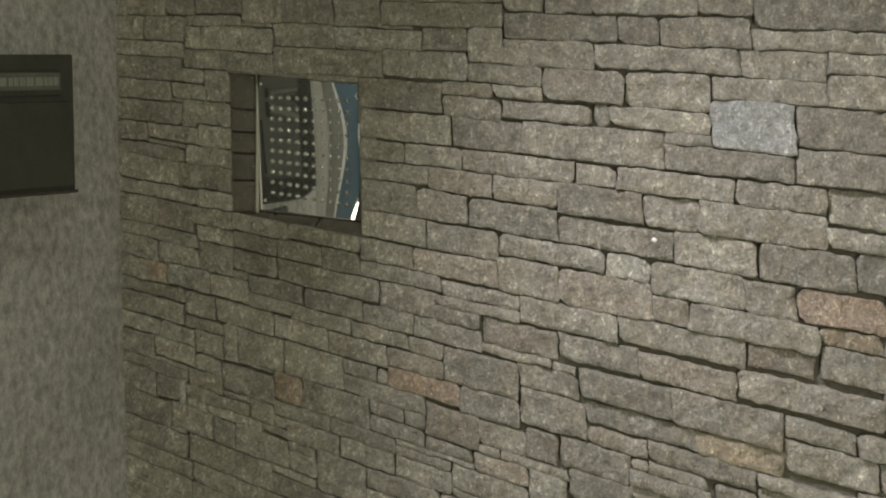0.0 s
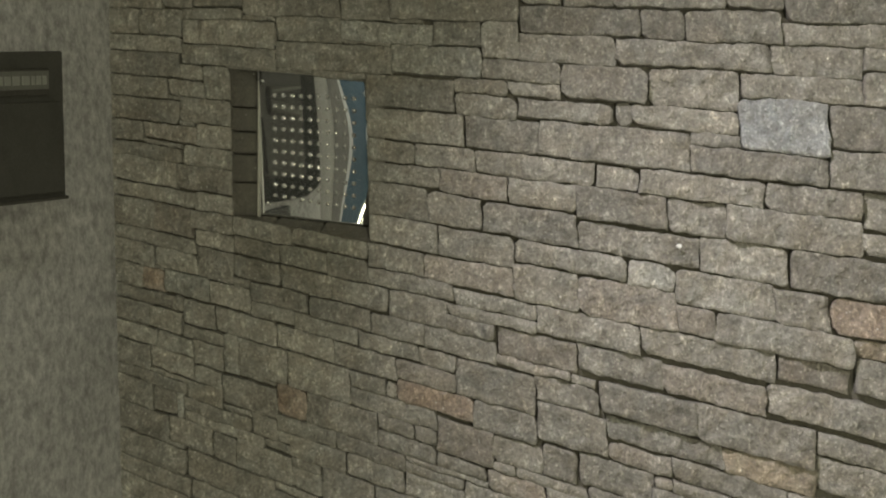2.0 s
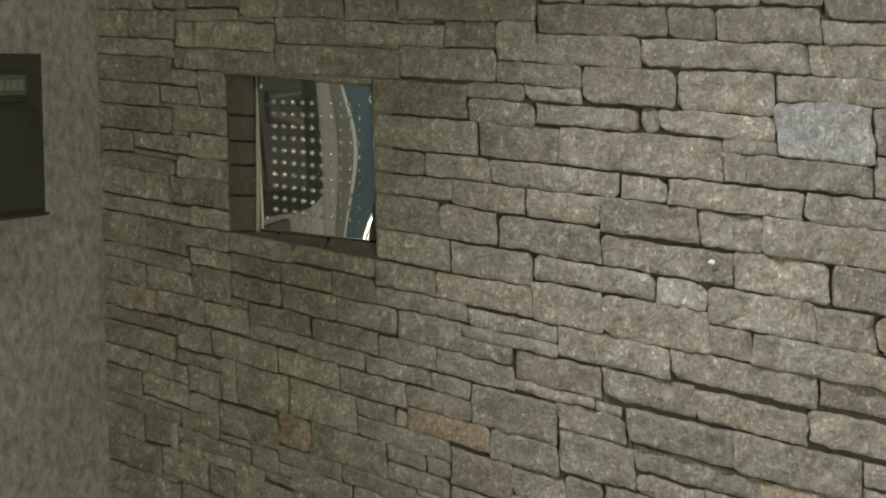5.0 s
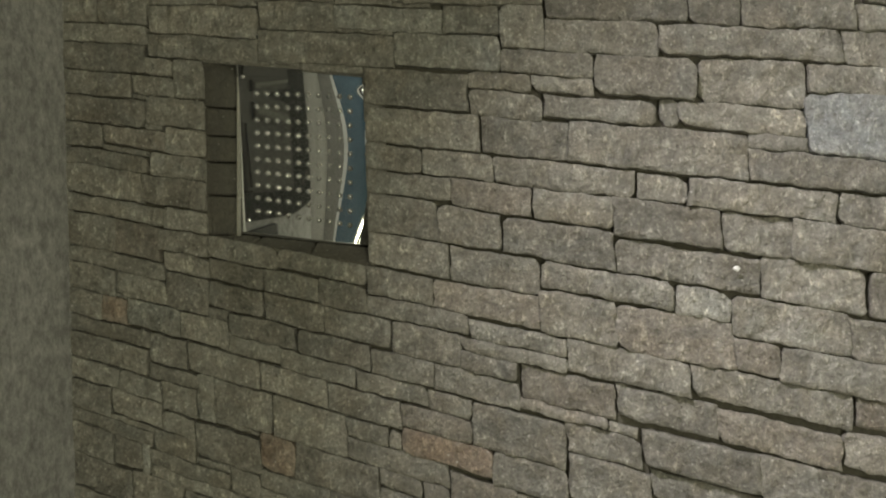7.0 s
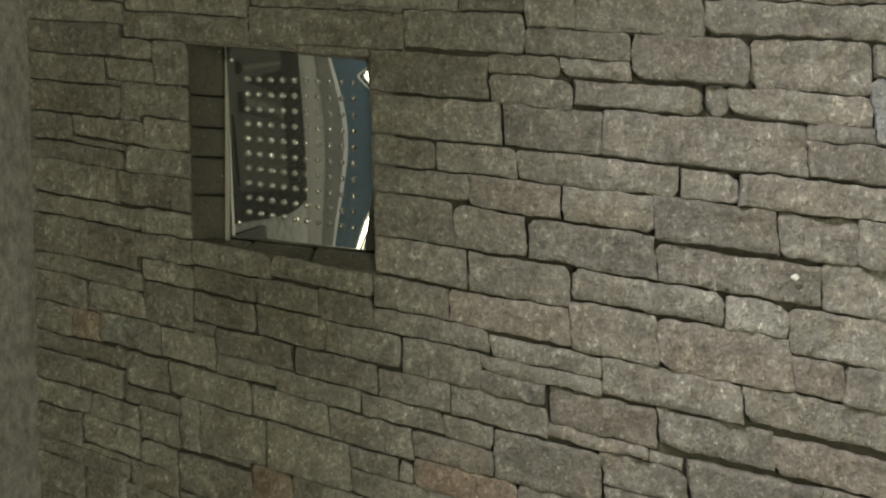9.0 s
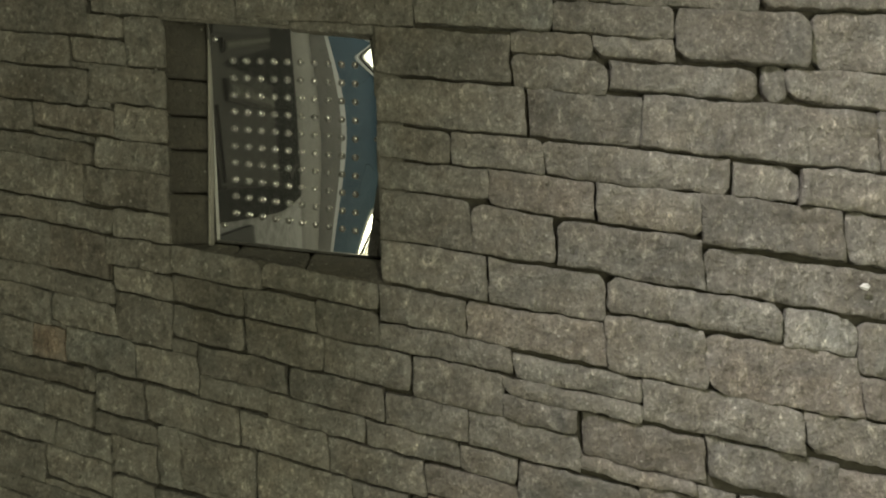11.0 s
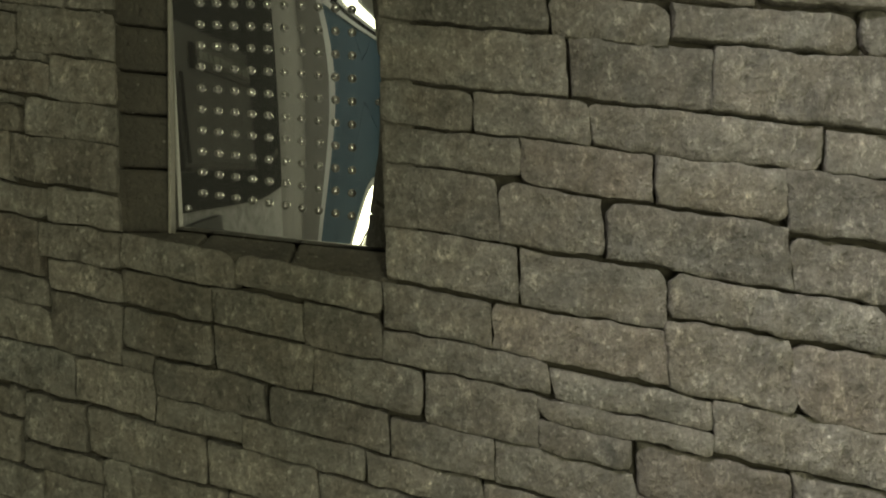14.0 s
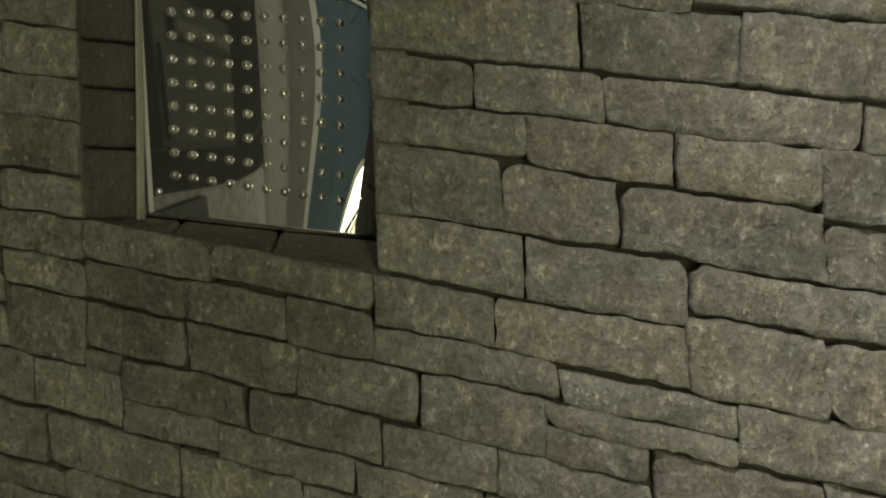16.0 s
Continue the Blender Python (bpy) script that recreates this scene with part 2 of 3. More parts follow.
    bsdf.inputs["Metallic"].default_value = 0.94      # a little diffuse haze put in to lift the dark reflections
    return m


CHROME = chrome_material()
GLOW, gnt, gb = material("lamp_glass")
gb.inputs["Emission Color"].default_value = (1.0, 0.93, 0.78, 1)
gb.inputs["Emission Strength"].default_value = 6.0


# ---------------------------------------------------------------- mesh helpers
def mesh_from(name, bm, mat, smooth=False):
    me = bpy.data.meshes.new(name)
    bm.normal_update()
    bm.to_mesh(me)
    bm.free()
    me.materials.append(mat)
    if smooth:
        for p in me.polygons:
            p.use_smooth = True
    return me


def part(name, bm, mat, parent=None, label="", smooth=False):
    ob = new(name, mesh_from(name, bm, mat, smooth))
    if parent is not None:
        ob.parent = parent
    if label:
        tagged(ob, label)
    return ob


def box(bm, x0, x1, y0, y1, z0, z1, bevel=0.0):
    geo = bmesh.ops.create_cube(bm, size=1.0, matrix=Matrix.LocRotScale(
        ((x0 + x1) / 2, (y0 + y1) / 2, (z0 + z1) / 2), None, (x1 - x0, y1 - y0, z1 - z0)))
    if bevel > 0:
        edges = list({e for v in geo["verts"] for e in v.link_edges})
        bmesh.ops.bevel(bm, geom=edges, offset=bevel, segments=2, affect="EDGES", profile=0.5)
    return bm


def solid(x0, x1, y0, y1, z0, z1, bevel=0.0):
    return box(bmesh.new(), x0, x1, y0, y1, z0, z1, bevel)


def hexa(corners, bevel=0.0):
    """A solid from eight corners: four of one end, then the four opposite ones."""
    bm = bmesh.new()
    v = [bm.verts.new(c) for c in corners]
    for f in ((0, 1, 2, 3), (7, 6, 5, 4), (0, 4, 5, 1), (1, 5, 6, 2), (2, 6, 7, 3), (3, 7, 4, 0)):
        bm.faces.new([v[i] for i in f])
    bmesh.ops.recalc_face_normals(bm, faces=bm.faces)
    if bevel > 0:
        bmesh.ops.bevel(bm, geom=bm.edges[:], offset=bevel, segments=2, affect="EDGES", profile=0.5)
    return bm


def empty(name, at):
    ob = new(name)
    ob.location = at
    return ob


# ---------------------------------------------------------------- the stone courses
# The courses spread slightly like a fan, to fit the camera's view; h is a course's height at x = 0.5.
FAN_X, FAN_Z, FAN_REF = -3.0256, 2.1952, 0.5


def course_z(x, h):
    return FAN_Z + (h - FAN_Z) * (x - FAN_X) / (FAN_REF - FAN_X)


NICHE_X0, NICHE_X1 = -0.053, 0.206
NICHE_LOW, NICHE_TOP = 1.4155, 1.744      # course heights of sill and head

# ---------------------------------------------------------------- setting
def build_wall_north():
    """Mortar backing behind the stones, open where the niche goes in."""
    bm = bmesh.new()
    x_ends = (LEFT - 0.1, NICHE_X0, NICHE_X1, RIGHT + 0.1)
    for i in range(3):
        a, b = x_ends[i], x_ends[i + 1]
        if i == 1:
            lo, hi = course_z((a + b) / 2, NICHE_LOW) - 0.03, course_z((a + b) / 2, NICHE_TOP) + 0.09
            box(bm, a, b, 0.018, 0.25, -0.1, lo)
            box(bm, a, b, 0.018, 0.25, hi, CEILING + 0.1)
            box(bm, a, b, 0.16, 0.25, lo, hi)
        else:
            box(bm, a, b, 0.018, 0.25, -0.1, CEILING + 0.1)
    ob = part("wall_north", bm, MORTAR)
    tagged(ob, "grey dry-laid natural stone wall with dark recessed joints", "wall", kind="structure")
    return ob


wall_north = build_wall_north()

DOOR_X0, DOOR_X1, DOOR_TOP = 0.21, 1.58, 2.08      # the painted door in the back wall
# far stretch of the plaster wall, coloured darker where the lamps overlight it
tagged(part("wall_west_far", solid(LEFT - 0.2, LEFT, BACK, -1.84, 0.0, CEILING), DIMMED_PLASTER), "far stretch of the plaster wall, darkened in colour to dim its reflection", "wall", kind="structure")
tagged(part("wall_west", solid(LEFT - 0.2, LEFT, -1.84, 0.03, 0.0, CEILING), PLASTER), "rough grey plaster wall beside the stone wall", "wall", kind="structure")
bm = bmesh.new()
box(bm, LEFT - 0.2, DOOR_X0, BACK - 0.2, BACK, 0.0, CEILING)
box(bm, SIDE_FILL[1], RIGHT + 0.2, BACK - 0.2, BACK, 0.0, CEILING)
box(bm, DOOR_X0, SIDE_FILL[1], BACK - 0.2, BACK, UPPER_FILL[3], CEILING)
box(bm, SIDE_FILL[0], SIDE_FILL[1], BACK - 0.2, BACK, SIDE_FILL[3], UPPER_FILL[3])
box(bm, DOOR_X0, UPPER_FILL[0], BACK - 0.2, BACK, DOOR_TOP + 0.04, UPPER_FILL[3])
tagged(part("wall_south", bm, PALE_GREY_PAINT), "plain pale grey painted wall", "wall", kind="structure")
tagged(part("wall_east", solid(RIGHT, RIGHT + 0.2, BACK, 0.03, 0.0, CEILING), PLASTER), "plain grey plaster wall", "wall", kind="structure")
# unseen floor, made pale to bounce light onto the lower stones
tagged(part("floor", solid(LEFT - 0.2, RIGHT + 0.2, BACK - 0.2, 0.25, -0.1, 0.0), FLOOR_BOUNCE), "plain unseen floor, kept pale grey to bounce light upwards", "floor", kind="structure")
tagged(part("ceiling", solid(LEFT - 0.2, RIGHT + 0.2, BACK - 0.2, 0.25, CEILING, CEILING + 0.1), CEILING_PAINT), "plain pale painted ceiling", "ceiling", kind="structure")


def back_part(name, thing, x0, x1, y0, y1, z0, z1, mat, bevel, label=""):
    o = thing.location
    return part(name, solid(x0 - o.x, x1 - o.x, BACK + y0 - o.y, BACK + y1 - o.y, z0 - o.z, z1 - o.z, bevel), mat, thing, label)


door = empty("door_1", ((DOOR_X0 + DOOR_X1) / 2, BACK - 0.06, 0.0))
tagged(door, "closed blue-grey painted double door in a white frame", "door", kind="structure")
DOOR_MID = (DOOR_X0 + DOOR_X1) / 2
for leaf in ((DOOR_X0 + 0.12, DOOR_MID - 0.002), (DOOR_MID + 0.002, DOOR_X1 - 0.04)):
    back_part("door_leaf", door, *leaf, -0.09, -0.045, 0.005, DOOR_TOP, BLUE_PAINT, 0.003, "blue-grey painted leaf")
back_part("door_frame", door, DOOR_X0, DOOR_X0 + 0.12, -0.12, 0.012, 0.0, DOOR_TOP + 0.04, WHITE_PAINT, 0.003, "white jamb")
back_part("door_frame", door, DOOR_X1 - 0.04, DOOR_X1, -0.12, 0.012, 0.0, DOOR_TOP + 0.04, WHITE_PAINT, 0.003, "white jamb")
back_part("door_frame", door, DOOR_X0 + 0.12, DOOR_X1 - 0.04, -0.12, 0.012, DOOR_TOP, DOOR_TOP + 0.04, WHITE_PAINT, 0.003, "white head")
# added openings around the fill lamps, which also whiten the plate's corners
for number, (wx0, wx1, wz0, wz1) in enumerate((UPPER_FILL, SIDE_FILL), 1):
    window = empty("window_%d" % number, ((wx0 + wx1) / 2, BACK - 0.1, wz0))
    tagged(window, "plain white-framed opening in the back wall, added to hold a fill light", "window", kind="structure")
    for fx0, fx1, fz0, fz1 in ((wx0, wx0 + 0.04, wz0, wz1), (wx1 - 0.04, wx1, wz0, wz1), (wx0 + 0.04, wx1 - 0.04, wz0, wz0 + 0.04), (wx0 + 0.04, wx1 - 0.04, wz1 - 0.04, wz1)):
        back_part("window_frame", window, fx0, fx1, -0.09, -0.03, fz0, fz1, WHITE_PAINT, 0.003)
# mullion between the door and the added opening beside it
tagged(part("trim", solid(DOOR_X1, SIDE_FILL[0], BACK - 0.12, BACK + 0.012, 0.0, UPPER_FILL[3], 0.003), WHITE_PAINT), "white painted mullion beside the door", "trim", kind="structure")
tagged(part("trim", solid(UPPER_FILL[1], DOOR_X1, BACK - 0.12, BACK + 0.012, DOOR_TOP + 0.04, UPPER_FILL[3], 0.003), WHITE_PAINT), "white painted mullion beside the opening above the door", "trim", kind="structure")


# ---------------------------------------------------------------- ceiling lamps, unseen and added for light
def build_downlight(x, y):
    base = empty("downlight", (x, y, CEILING))
    bm = bmesh.new()
    ring = []
    for r, z in ((0.075, 0.0), (0.075, -0.006), (0.060, -0.008), (0.054, 0.0)):
        ring.append([bm.verts.new((r * math.cos(a), r * math.sin(a), z)) for a in [k * math.tau / 32 for k in range(32)]])
    for a, b in zip(ring, ring[1:]):
        for k in range(32):
            bm.faces.new((a[k], a[(k + 1) % 32], b[(k + 1) % 32], b[k]))
    part("rim", bm, WHITE_PAINT, base, "white rim", smooth=True)
    bm = bmesh.new()
    bmesh.ops.create_circle(bm, cap_ends=True, segments=32, radius=0.053, matrix=Matrix.Translation((0, 0, -0.003)))
    part("diffuser", bm, GLOW, base, "glowing lamp glass")
    return tagged(base, "round white recessed ceiling downlight, unseen and added", "lamp", group="ceiling downlights")


for lx, ly in [(lx, ly) for lx, ly, lw in LAMPS] + [SPOT_AT[:2]]:
    build_downlight(lx, ly)


# ---------------------------------------------------------------- letter box on the plaster wall
def build_letter_box():
    front = LEFT + 0.12
    y0, y1 = -0.438, -0.740                      # near end, far end

    def top(y):
        return 1.773 + 0.190 * (y - y0)

    def low(y):
        return 1.552 + 0.105 * (y - y0)

    def slab(x0, x1, ya, yb, f0, f1, bevel=0.0):
        """A slab on the box; f0 and f1 run from 0 at its foot to 1 at its head."""
        def z(y, f):
            return low(y) + (top(y) - low(y)) * f
        c = [(x, y, z(y, f)) for x in (x0, x1) for y, f in ((ya, f0), (yb, f0), (yb, f1), (ya, f1))]
        return hexa([(cx - LEFT, cy - y0, cz - 1.57) for cx, cy, cz in c], bevel)

    thing = empty("letter_box", (LEFT, y0, 1.57))
    part("body", slab(LEFT, front, y0, y1, 0.0, 1.0, 0.003), BLACK_METAL, thing)
    part("door", slab(front, front + 0.004, y0 - 0.012, y1 + 0.012, 0.05, 0.66, 0.0015), BLACK_METAL, thing, "black metal door")
    part("bottom_rim", slab(front, front + 0.006, y0 - 0.003, y1, 0.0, 0.022, 0.001), RIM_METAL, thing, "worn dull rim")
    flap = part("flap", slab(front, front + 0.005, y0 - 0.053, y1 + 0.01, 0.705, 0.885, 0.0015), RIM_METAL, thing, "dull label holder")
    part("label_card", slab(front + 0.005, front + 0.0065, y0 - 0.058, y1 + 0.015, 0.745, 0.868), LABEL_CARD, flap, "grey label card")
    # print that cannot be read
    y = y0 - 0.066
    random.seed(4)
    while y > y1 + 0.03:
        w = random.uniform(0.008, 0.022)
        part("print_bar", slab(front + 0.0065, front + 0.0072, y, y - w, 0.775, 0.835), LABEL_INK, flap)
        y -= w + random.uniform(0.004, 0.008)
    return tagged(thing, "black metal letter box with grey label strip on plaster", "letter box")


build_letter_box()

# dark panel and dark board further along the plaster wall, added out of view to darken the plate's reflection
panel = empty("reflection_panel", (LEFT, -0.60, 0.0))
tagged(panel, "narrow dark panel on plaster, added out of view for the plate's reflection", "panel")
part("face", solid(0.0, 0.012, -0.27, 0.10, 0.0, 1.425, 0.003), CABINET_METAL, panel)
part("skirting", solid(0.012, 0.020, -0.27, 0.10, 0.0, 0.09, 0.002), CABINET_METAL, panel, "dark skirting strip")

board = empty("reflection_board", (LEFT, -1.15, 1.46))
tagged(board, "large dark board with a dull bottom rail, added for the plate's reflection", "board")
# bottom edge sloped so that its reflection fits the camera's view
part("backing", hexa([(x, y, z) for x in (0.0, 0.012) for y, z in ((0.67, 0.01), (-0.68, -0.10), (-0.68, 0.90), (0.67, 0.90))], 0.002), BLACK_FELT, board)
part("bottom_rail", solid(0.012, 0.024, -0.52, -0.20, 0.005, 0.018, 0.002), RIM_METAL, board, "dull bottom rail")


# ---------------------------------------------------------------- steel nozzle plate in the niche
PLATE_TL, PLATE_TR = (-0.0035, 1.8552), (0.2366, 1.8513)
PLATE_BL, PLATE_BR = (-0.0146, 1.5417), (0.2346, 1.5044)
PLATE_LEAN = 0.10


def plate_y(x, z):
    """The face of the thin plate: leaning a little, and bent back towards its free edge, most at the corners, so that
    its reflections fit the camera's view.
    """
    d = max(0.0, min(x, 0.2215) - 0.0756)
    e = max(0.0, 0.044 - x)
    v = (z - 1.6813) / 0.158
    warp = 0.145 if v > 0 else 0.126
    lip = max(0.0, min(x, 0.212) - 0.186) ** 2 * max(0.0, 1.0 - v * v)
    curl = max(0.0, z - 1.7628)
    y = 0.035 - PLATE_LEAN * (z - 1.6616) - 0.032 * (x - 0.102) + 0.8 * d * d - 0.15 * e * e - 2.3 * lip
    return y + 35.6 * warp * v * v * d ** 3 - 1.7 * curl * curl + 0.0008 * (d / 0.15 * min(abs(v), 1.1)) ** 8


def build_plate():
    thing = empty("steel_nozzle_plate", (0.09, 0.04, 1.66))
    o = thing.location

    def face_point(u, v):
        xl, zl = PLATE_BL[0] + (PLATE_TL[0] - PLATE_BL[0]) * v, PLATE_BL[1] + (PLATE_TL[1] - PLATE_BL[1]) * v
        xr, zr = PLATE_BR[0] + (PLATE_TR[0] - PLATE_BR[0]) * v, PLATE_BR[1] + (PLATE_TR[1] - PLATE_BR[1]) * v
        x, z = xl + (xr - xl) * u, zl + (zr - zl) * u
        return Vector((x, plate_y(x, z), z)) - o

    bm = bmesh.new()
    nu, nv = 48, 72
    grid = [[bm.verts.new(face_point(i / nu, j / nv)) for i in range(nu + 1)] for j in range(nv + 1)]
    for j in range(nv):
        for i in range(nu):
            bm.faces.new((grid[j][i], grid[j][i + 1], grid[j + 1][i + 1], grid[j + 1][i]))
    rim = bmesh.ops.extrude_edge_only(bm, edges=[e for e in bm.edges if e.is_boundary])
    for v in rim["geom"]:
        if isinstance(v, bmesh.types.BMVert):
            v.co.y += 0.002
    plate = part("plate", bm, CHROME, thing, "polished mirror steel sheet", smooth=True)

    bm = bmesh.new()
    rings = []
    for r, d in ((0.0043, 0.0), (0.0041, 0.0030), (0.0036, 0.0036), (0.0032, 0.0060), (0.0027, 0.0070), (0.0014, 0.0075)):
        rings.append([bm.verts.new((r * math.cos(k * math.tau / 14), -d, r * math.sin(k * math.tau / 14))) for k in range(14)])
    for a, b in zip(rings, rings[1:]):
        for k in range(14):
            bm.faces.new((a[k], a[(k + 1) % 14], b[(k + 1) % 14], b[k]))
    bm.faces.new(rings[-1])
    bmesh.ops.recalc_face_normals(bm, faces=bm.faces)
    nozzle = mesh_from("nozzle", bm, NOZZLE_STEEL, smooth=True)
    for r in range(10):
        for c in range(10):
            a, b = r / 9, c / 9
            x = (0.0228 + 0.1536 * b) * (1 - a) + (0.019 + 0.1516 * b) * a
            z = (1.7646 - 0.0135 * b) * (1 - a) + (1.5765 - 0.0288 * b) * a
            ob = new("nozzle", nozzle)
            ob.parent = thing
            y = plate_y(x, z)
            ob.location = Vector((x - 0.25 * (y - 0.038), y, z)) - o

    bm = bmesh.new()
    bmesh.ops.create_uvsphere(bm, u_segments=12, v_segments=8, radius=0.0035, matrix=Matrix.Diagonal((1, 0.6, 1, 1)))
    screw = mesh_from("screw", bm, SCREW_STEEL, smooth=True)
    for x, z in ((0.0047, 1.7923), (0.0008, 1.5624), (0.1992, 1.6596)):
        ob = new("screw", screw)
        ob.parent = thing
        ob.location = Vector((x, plate_y(x, z) - 0.001, z)) - o
    # bent-up flange along the fixed edge
    f = hexa([(x - o.x, y - o.y, z - o.z) for x, y, z in (
        (-0.015, 0.03, 1.5368), (-0.0122, 0.03, 1.5368), (-0.0007, 0.022, 1.8513), (-0.0027, 0.022, 1.8513),
        (-0.015, 0.046, 1.5368), (-0.0122, 0.046, 1.5368), (-0.0007, 0.038, 1.8513), (-0.0027, 0.038, 1.8513))], 0.0006)
    part("flange", f, SEALANT, thing, "dull pale flange")
    return tagged(thing, "polished steel plate with ten nozzle rows in a stone niche", "shower plate")


build_plate()


# ---------------------------------------------------------------- stones, last
def stone_mesh(name, x0, x1, h0, h1, mat, seed, cell=0.0062):
    """One dressed stone between two joints and two courses: its rounded, uneven face and its sides. Origin at its middle."""
    rng = random.Random(seed)
    xm, zm = (x0 + x1) / 2, course_z((x0 + x1) / 2, (h0 + h1) / 2)
    w, h = x1 - x0, course_z(xm, h1) - course_z(xm, h0)
    nx, nz = max(5, min(40, round(w / cell))), max(4, min(16, round(h / cell)))
    rough = min(1.35, max(0.35, 0.35 + (xm - 0.15) / 0.65))       # the courses lie flusher towards the corner
    joint = rng.uniform(-0.0009, 0.0008) * rough
    proud = rng.uniform(-0.0045, 0.0055) * rough
    tilt_x, tilt_z = rng.uniform(-0.035, 0.035) * rough, rng.uniform(-0.035, 0.05) * rough
    loose = min(1.0, max(0.5, (xm - 0.05) / 0.5))                # and their joints are tighter there
    soft = min(rng.uniform(0.0014, 0.0038) * (0.35 + 0.65 * loose), 0.2 * h)
    corner = min(rng.uniform(0.006, 0.012), 0.35 * h)
    cut = [rng.choice((0.02, 0.08, 0.20, 0.48)) * loose for _ in range(4)]
    bed = rng.choice((0.0, 0.0005, 0.0012, 0.0022))
    off = Vector((rng.uniform(0, 50), rng.uniform(0, 50), rng.uniform(0, 50)))
    ends = [rng.uniform(-0.0030, 0.0030) * loose for _ in range(4)]

    def steps(n, size):
        e = min(0.3, soft * 0.45 / size)
        return [0.0, e] + [e + (1 - 2 * e) * k / (n - 2) for k in range(1, n - 2)] + [1 - e, 1.0]

    us, vs = steps(nx, w), steps(nz, h)
    bm = bmesh.new()
    rows = []
    for v in vs:
        row = []
        for u in us:
            x = x0 + joint + (w - 2 * joint) * u
            hh = h0 + (h1 - h0) * v
            z = course_z(x, hh) + joint * (1 - 2 * v) + bed * (1 - v)
            dx, dz = min(u, 1 - u) * w, min(v, 1 - v) * h
            # rounded corners in plan
            if dx < corner and dz < corner:
                k = cut[(u > 0.5) + 2 * (v > 0.5)] * (1 - dx / corner) * (1 - dz / corner) * corner
                x += k if u < 0.5 else -k
                z += k if v < 0.5 else -k
            p = Vector((x, 0, z))
            wob = 0.8 * noise.noise_vector(p * 24 + off) + 0.75 * noise.noise_vector(p * 82 + off)
            edge = max(0.0, 1 - min(dx, dz) / 0.014)
            x += wob.x * 0.0034 * edge * loose + (ends[0] * (1 - v) + ends[1] * v if u < 0.5 else ends[2] * (1 - v) + ends[3] * v) * max(0.0, 1 - dx / 0.02)
            z += wob.z * 0.0030 * edge * (0.15 + 0.85 * loose)
            # the joints wander a little, alike on both sides
            drift = noise.noise_vector(Vector((x * 13, 3.1, z * 13))) + 0.7 * noise.noise_vector(Vector((x * 47, 8.3, z * 47)))
            x, z = x + drift.x * 0.0026, z + drift.z * 0.0027
            if abs(x0 - NICHE_X1) < 0.004 and zm < 1.85 and zm > 1.46:
                x = max(x, NICHE_X1)
            if abs(x1 - NICHE_X0) < 0.004 and zm < 1.85 and zm > 1.5:
                x = min(x, NICHE_X0)
            d = min(dx, dz)
            round_off = soft * (1 - math.sqrt(max(0.0, 1 - (1 - min(1.0, d / soft)) ** 2)))
            y = -proud + round_off
            y += (noise.noise(p * 24 + off) * 0.0036 + noise.noise(p * 62 + off) * 0.0030) * (0.3 + 0.7 * rough)
            # broken facets
            near = noise.voronoi(p * 27 + off)[1][0]
            lean = noise.noise_vector(near * 7.3)
            y += (lean.x * (p.x - (near.x - off.x) / 27) + lean.z * (p.z - (near.z - off.z) / 27)) * 0.14 * (0.35 + 0.65 * rough) + lean.y * 0.0016 * (0.35 + 0.65 * rough)
            y += tilt_x * (x - xm) + tilt_z * (z - zm)
            row.append(bm.verts.new((x - xm, y, z - zm)))
        rows.append(row)
    for a, b in zip(rows, rows[1:]):
        for k in range(nx):
            if k + 1 < len(us):
                bm.faces.new((a[k], a[k + 1], b[k + 1], b[k]))
    loop = rows[0][:] + [r[-1] for r in rows[1:]] + rows[-1][-2::-1] + [r[0] for r in rows[-2:0:-1]]
    back = [bm.verts.new((v.co.x, 0.034, v.co.z)) for v in loop]
    n = len(loop)
    for k in range(n):
        bm.faces.new((loop[k], back[k], back[(k + 1) % n], loop[(k + 1) % n]))
    bmesh.ops.recalc_face_normals(bm, faces=bm.faces)
    return mesh_from(name, bm, mat, smooth=True), (xm, 0.0, zm)


LABELS = {"R": "rust-coloured stone", "O": "ochre-coloured stone", "W": "bluish white stone", "P": "pale grey stone"}


def lay(tones, stones, seed):
    """Stones of one stretch of the wall: x from, x to, course from, course to."""
    for k, (tone, (x0, x1, h0, h1)) in enumerate(zip(tones, stones)):
        me, at = stone_mesh("stone", x0, x1, h0, h1, STONE[tone], seed * 100 + k)
        ob = new("stone", me)
        ob.parent = wall_north
        ob.location = at
        if tone in LABELS:
            tagged(ob, LABELS[tone])


def lay_joined(stones, seed):
    """The outer stones, joined into one."""
    bm = bmesh.new()
    for k, (x0, x1, h0, h1) in enumerate(stones):
        me, at = stone_mesh("outer_stones", x0, x1, h0, h1, STONE["G"], seed * 100 + k)
        me.transform(Matrix.Translation(at))
        bm.from_mesh(me)
        bpy.data.meshes.remove(me)
    tagged(part("outer_stones", bm, STONE["G"], wall_north, smooth=True), kind="stuff")


lay("GGGGGGGGGGGGGGGGGGGGGGG", [
    (0.014, 0.142, 0.794, 0.840), (0.142, 0.298, 0.792, 0.840), (0.298, 0.442, 0.792, 0.840), (0.442, 0.582, 0.792, 0.840),
    (0.582, 0.726, 0.792, 0.840), (0.726, 0.870, 0.792, 0.840), (0.870, 1.016, 0.792, 0.840), (-0.292, -0.158, 0.788, 0.848),
    (-0.151, 0.013, 0.794, 0.858), (0.014, 0.102, 0.840, 0.860), (0.200, 0.342, 0.840, 0.884), (0.342, 0.484, 0.840, 0.888),
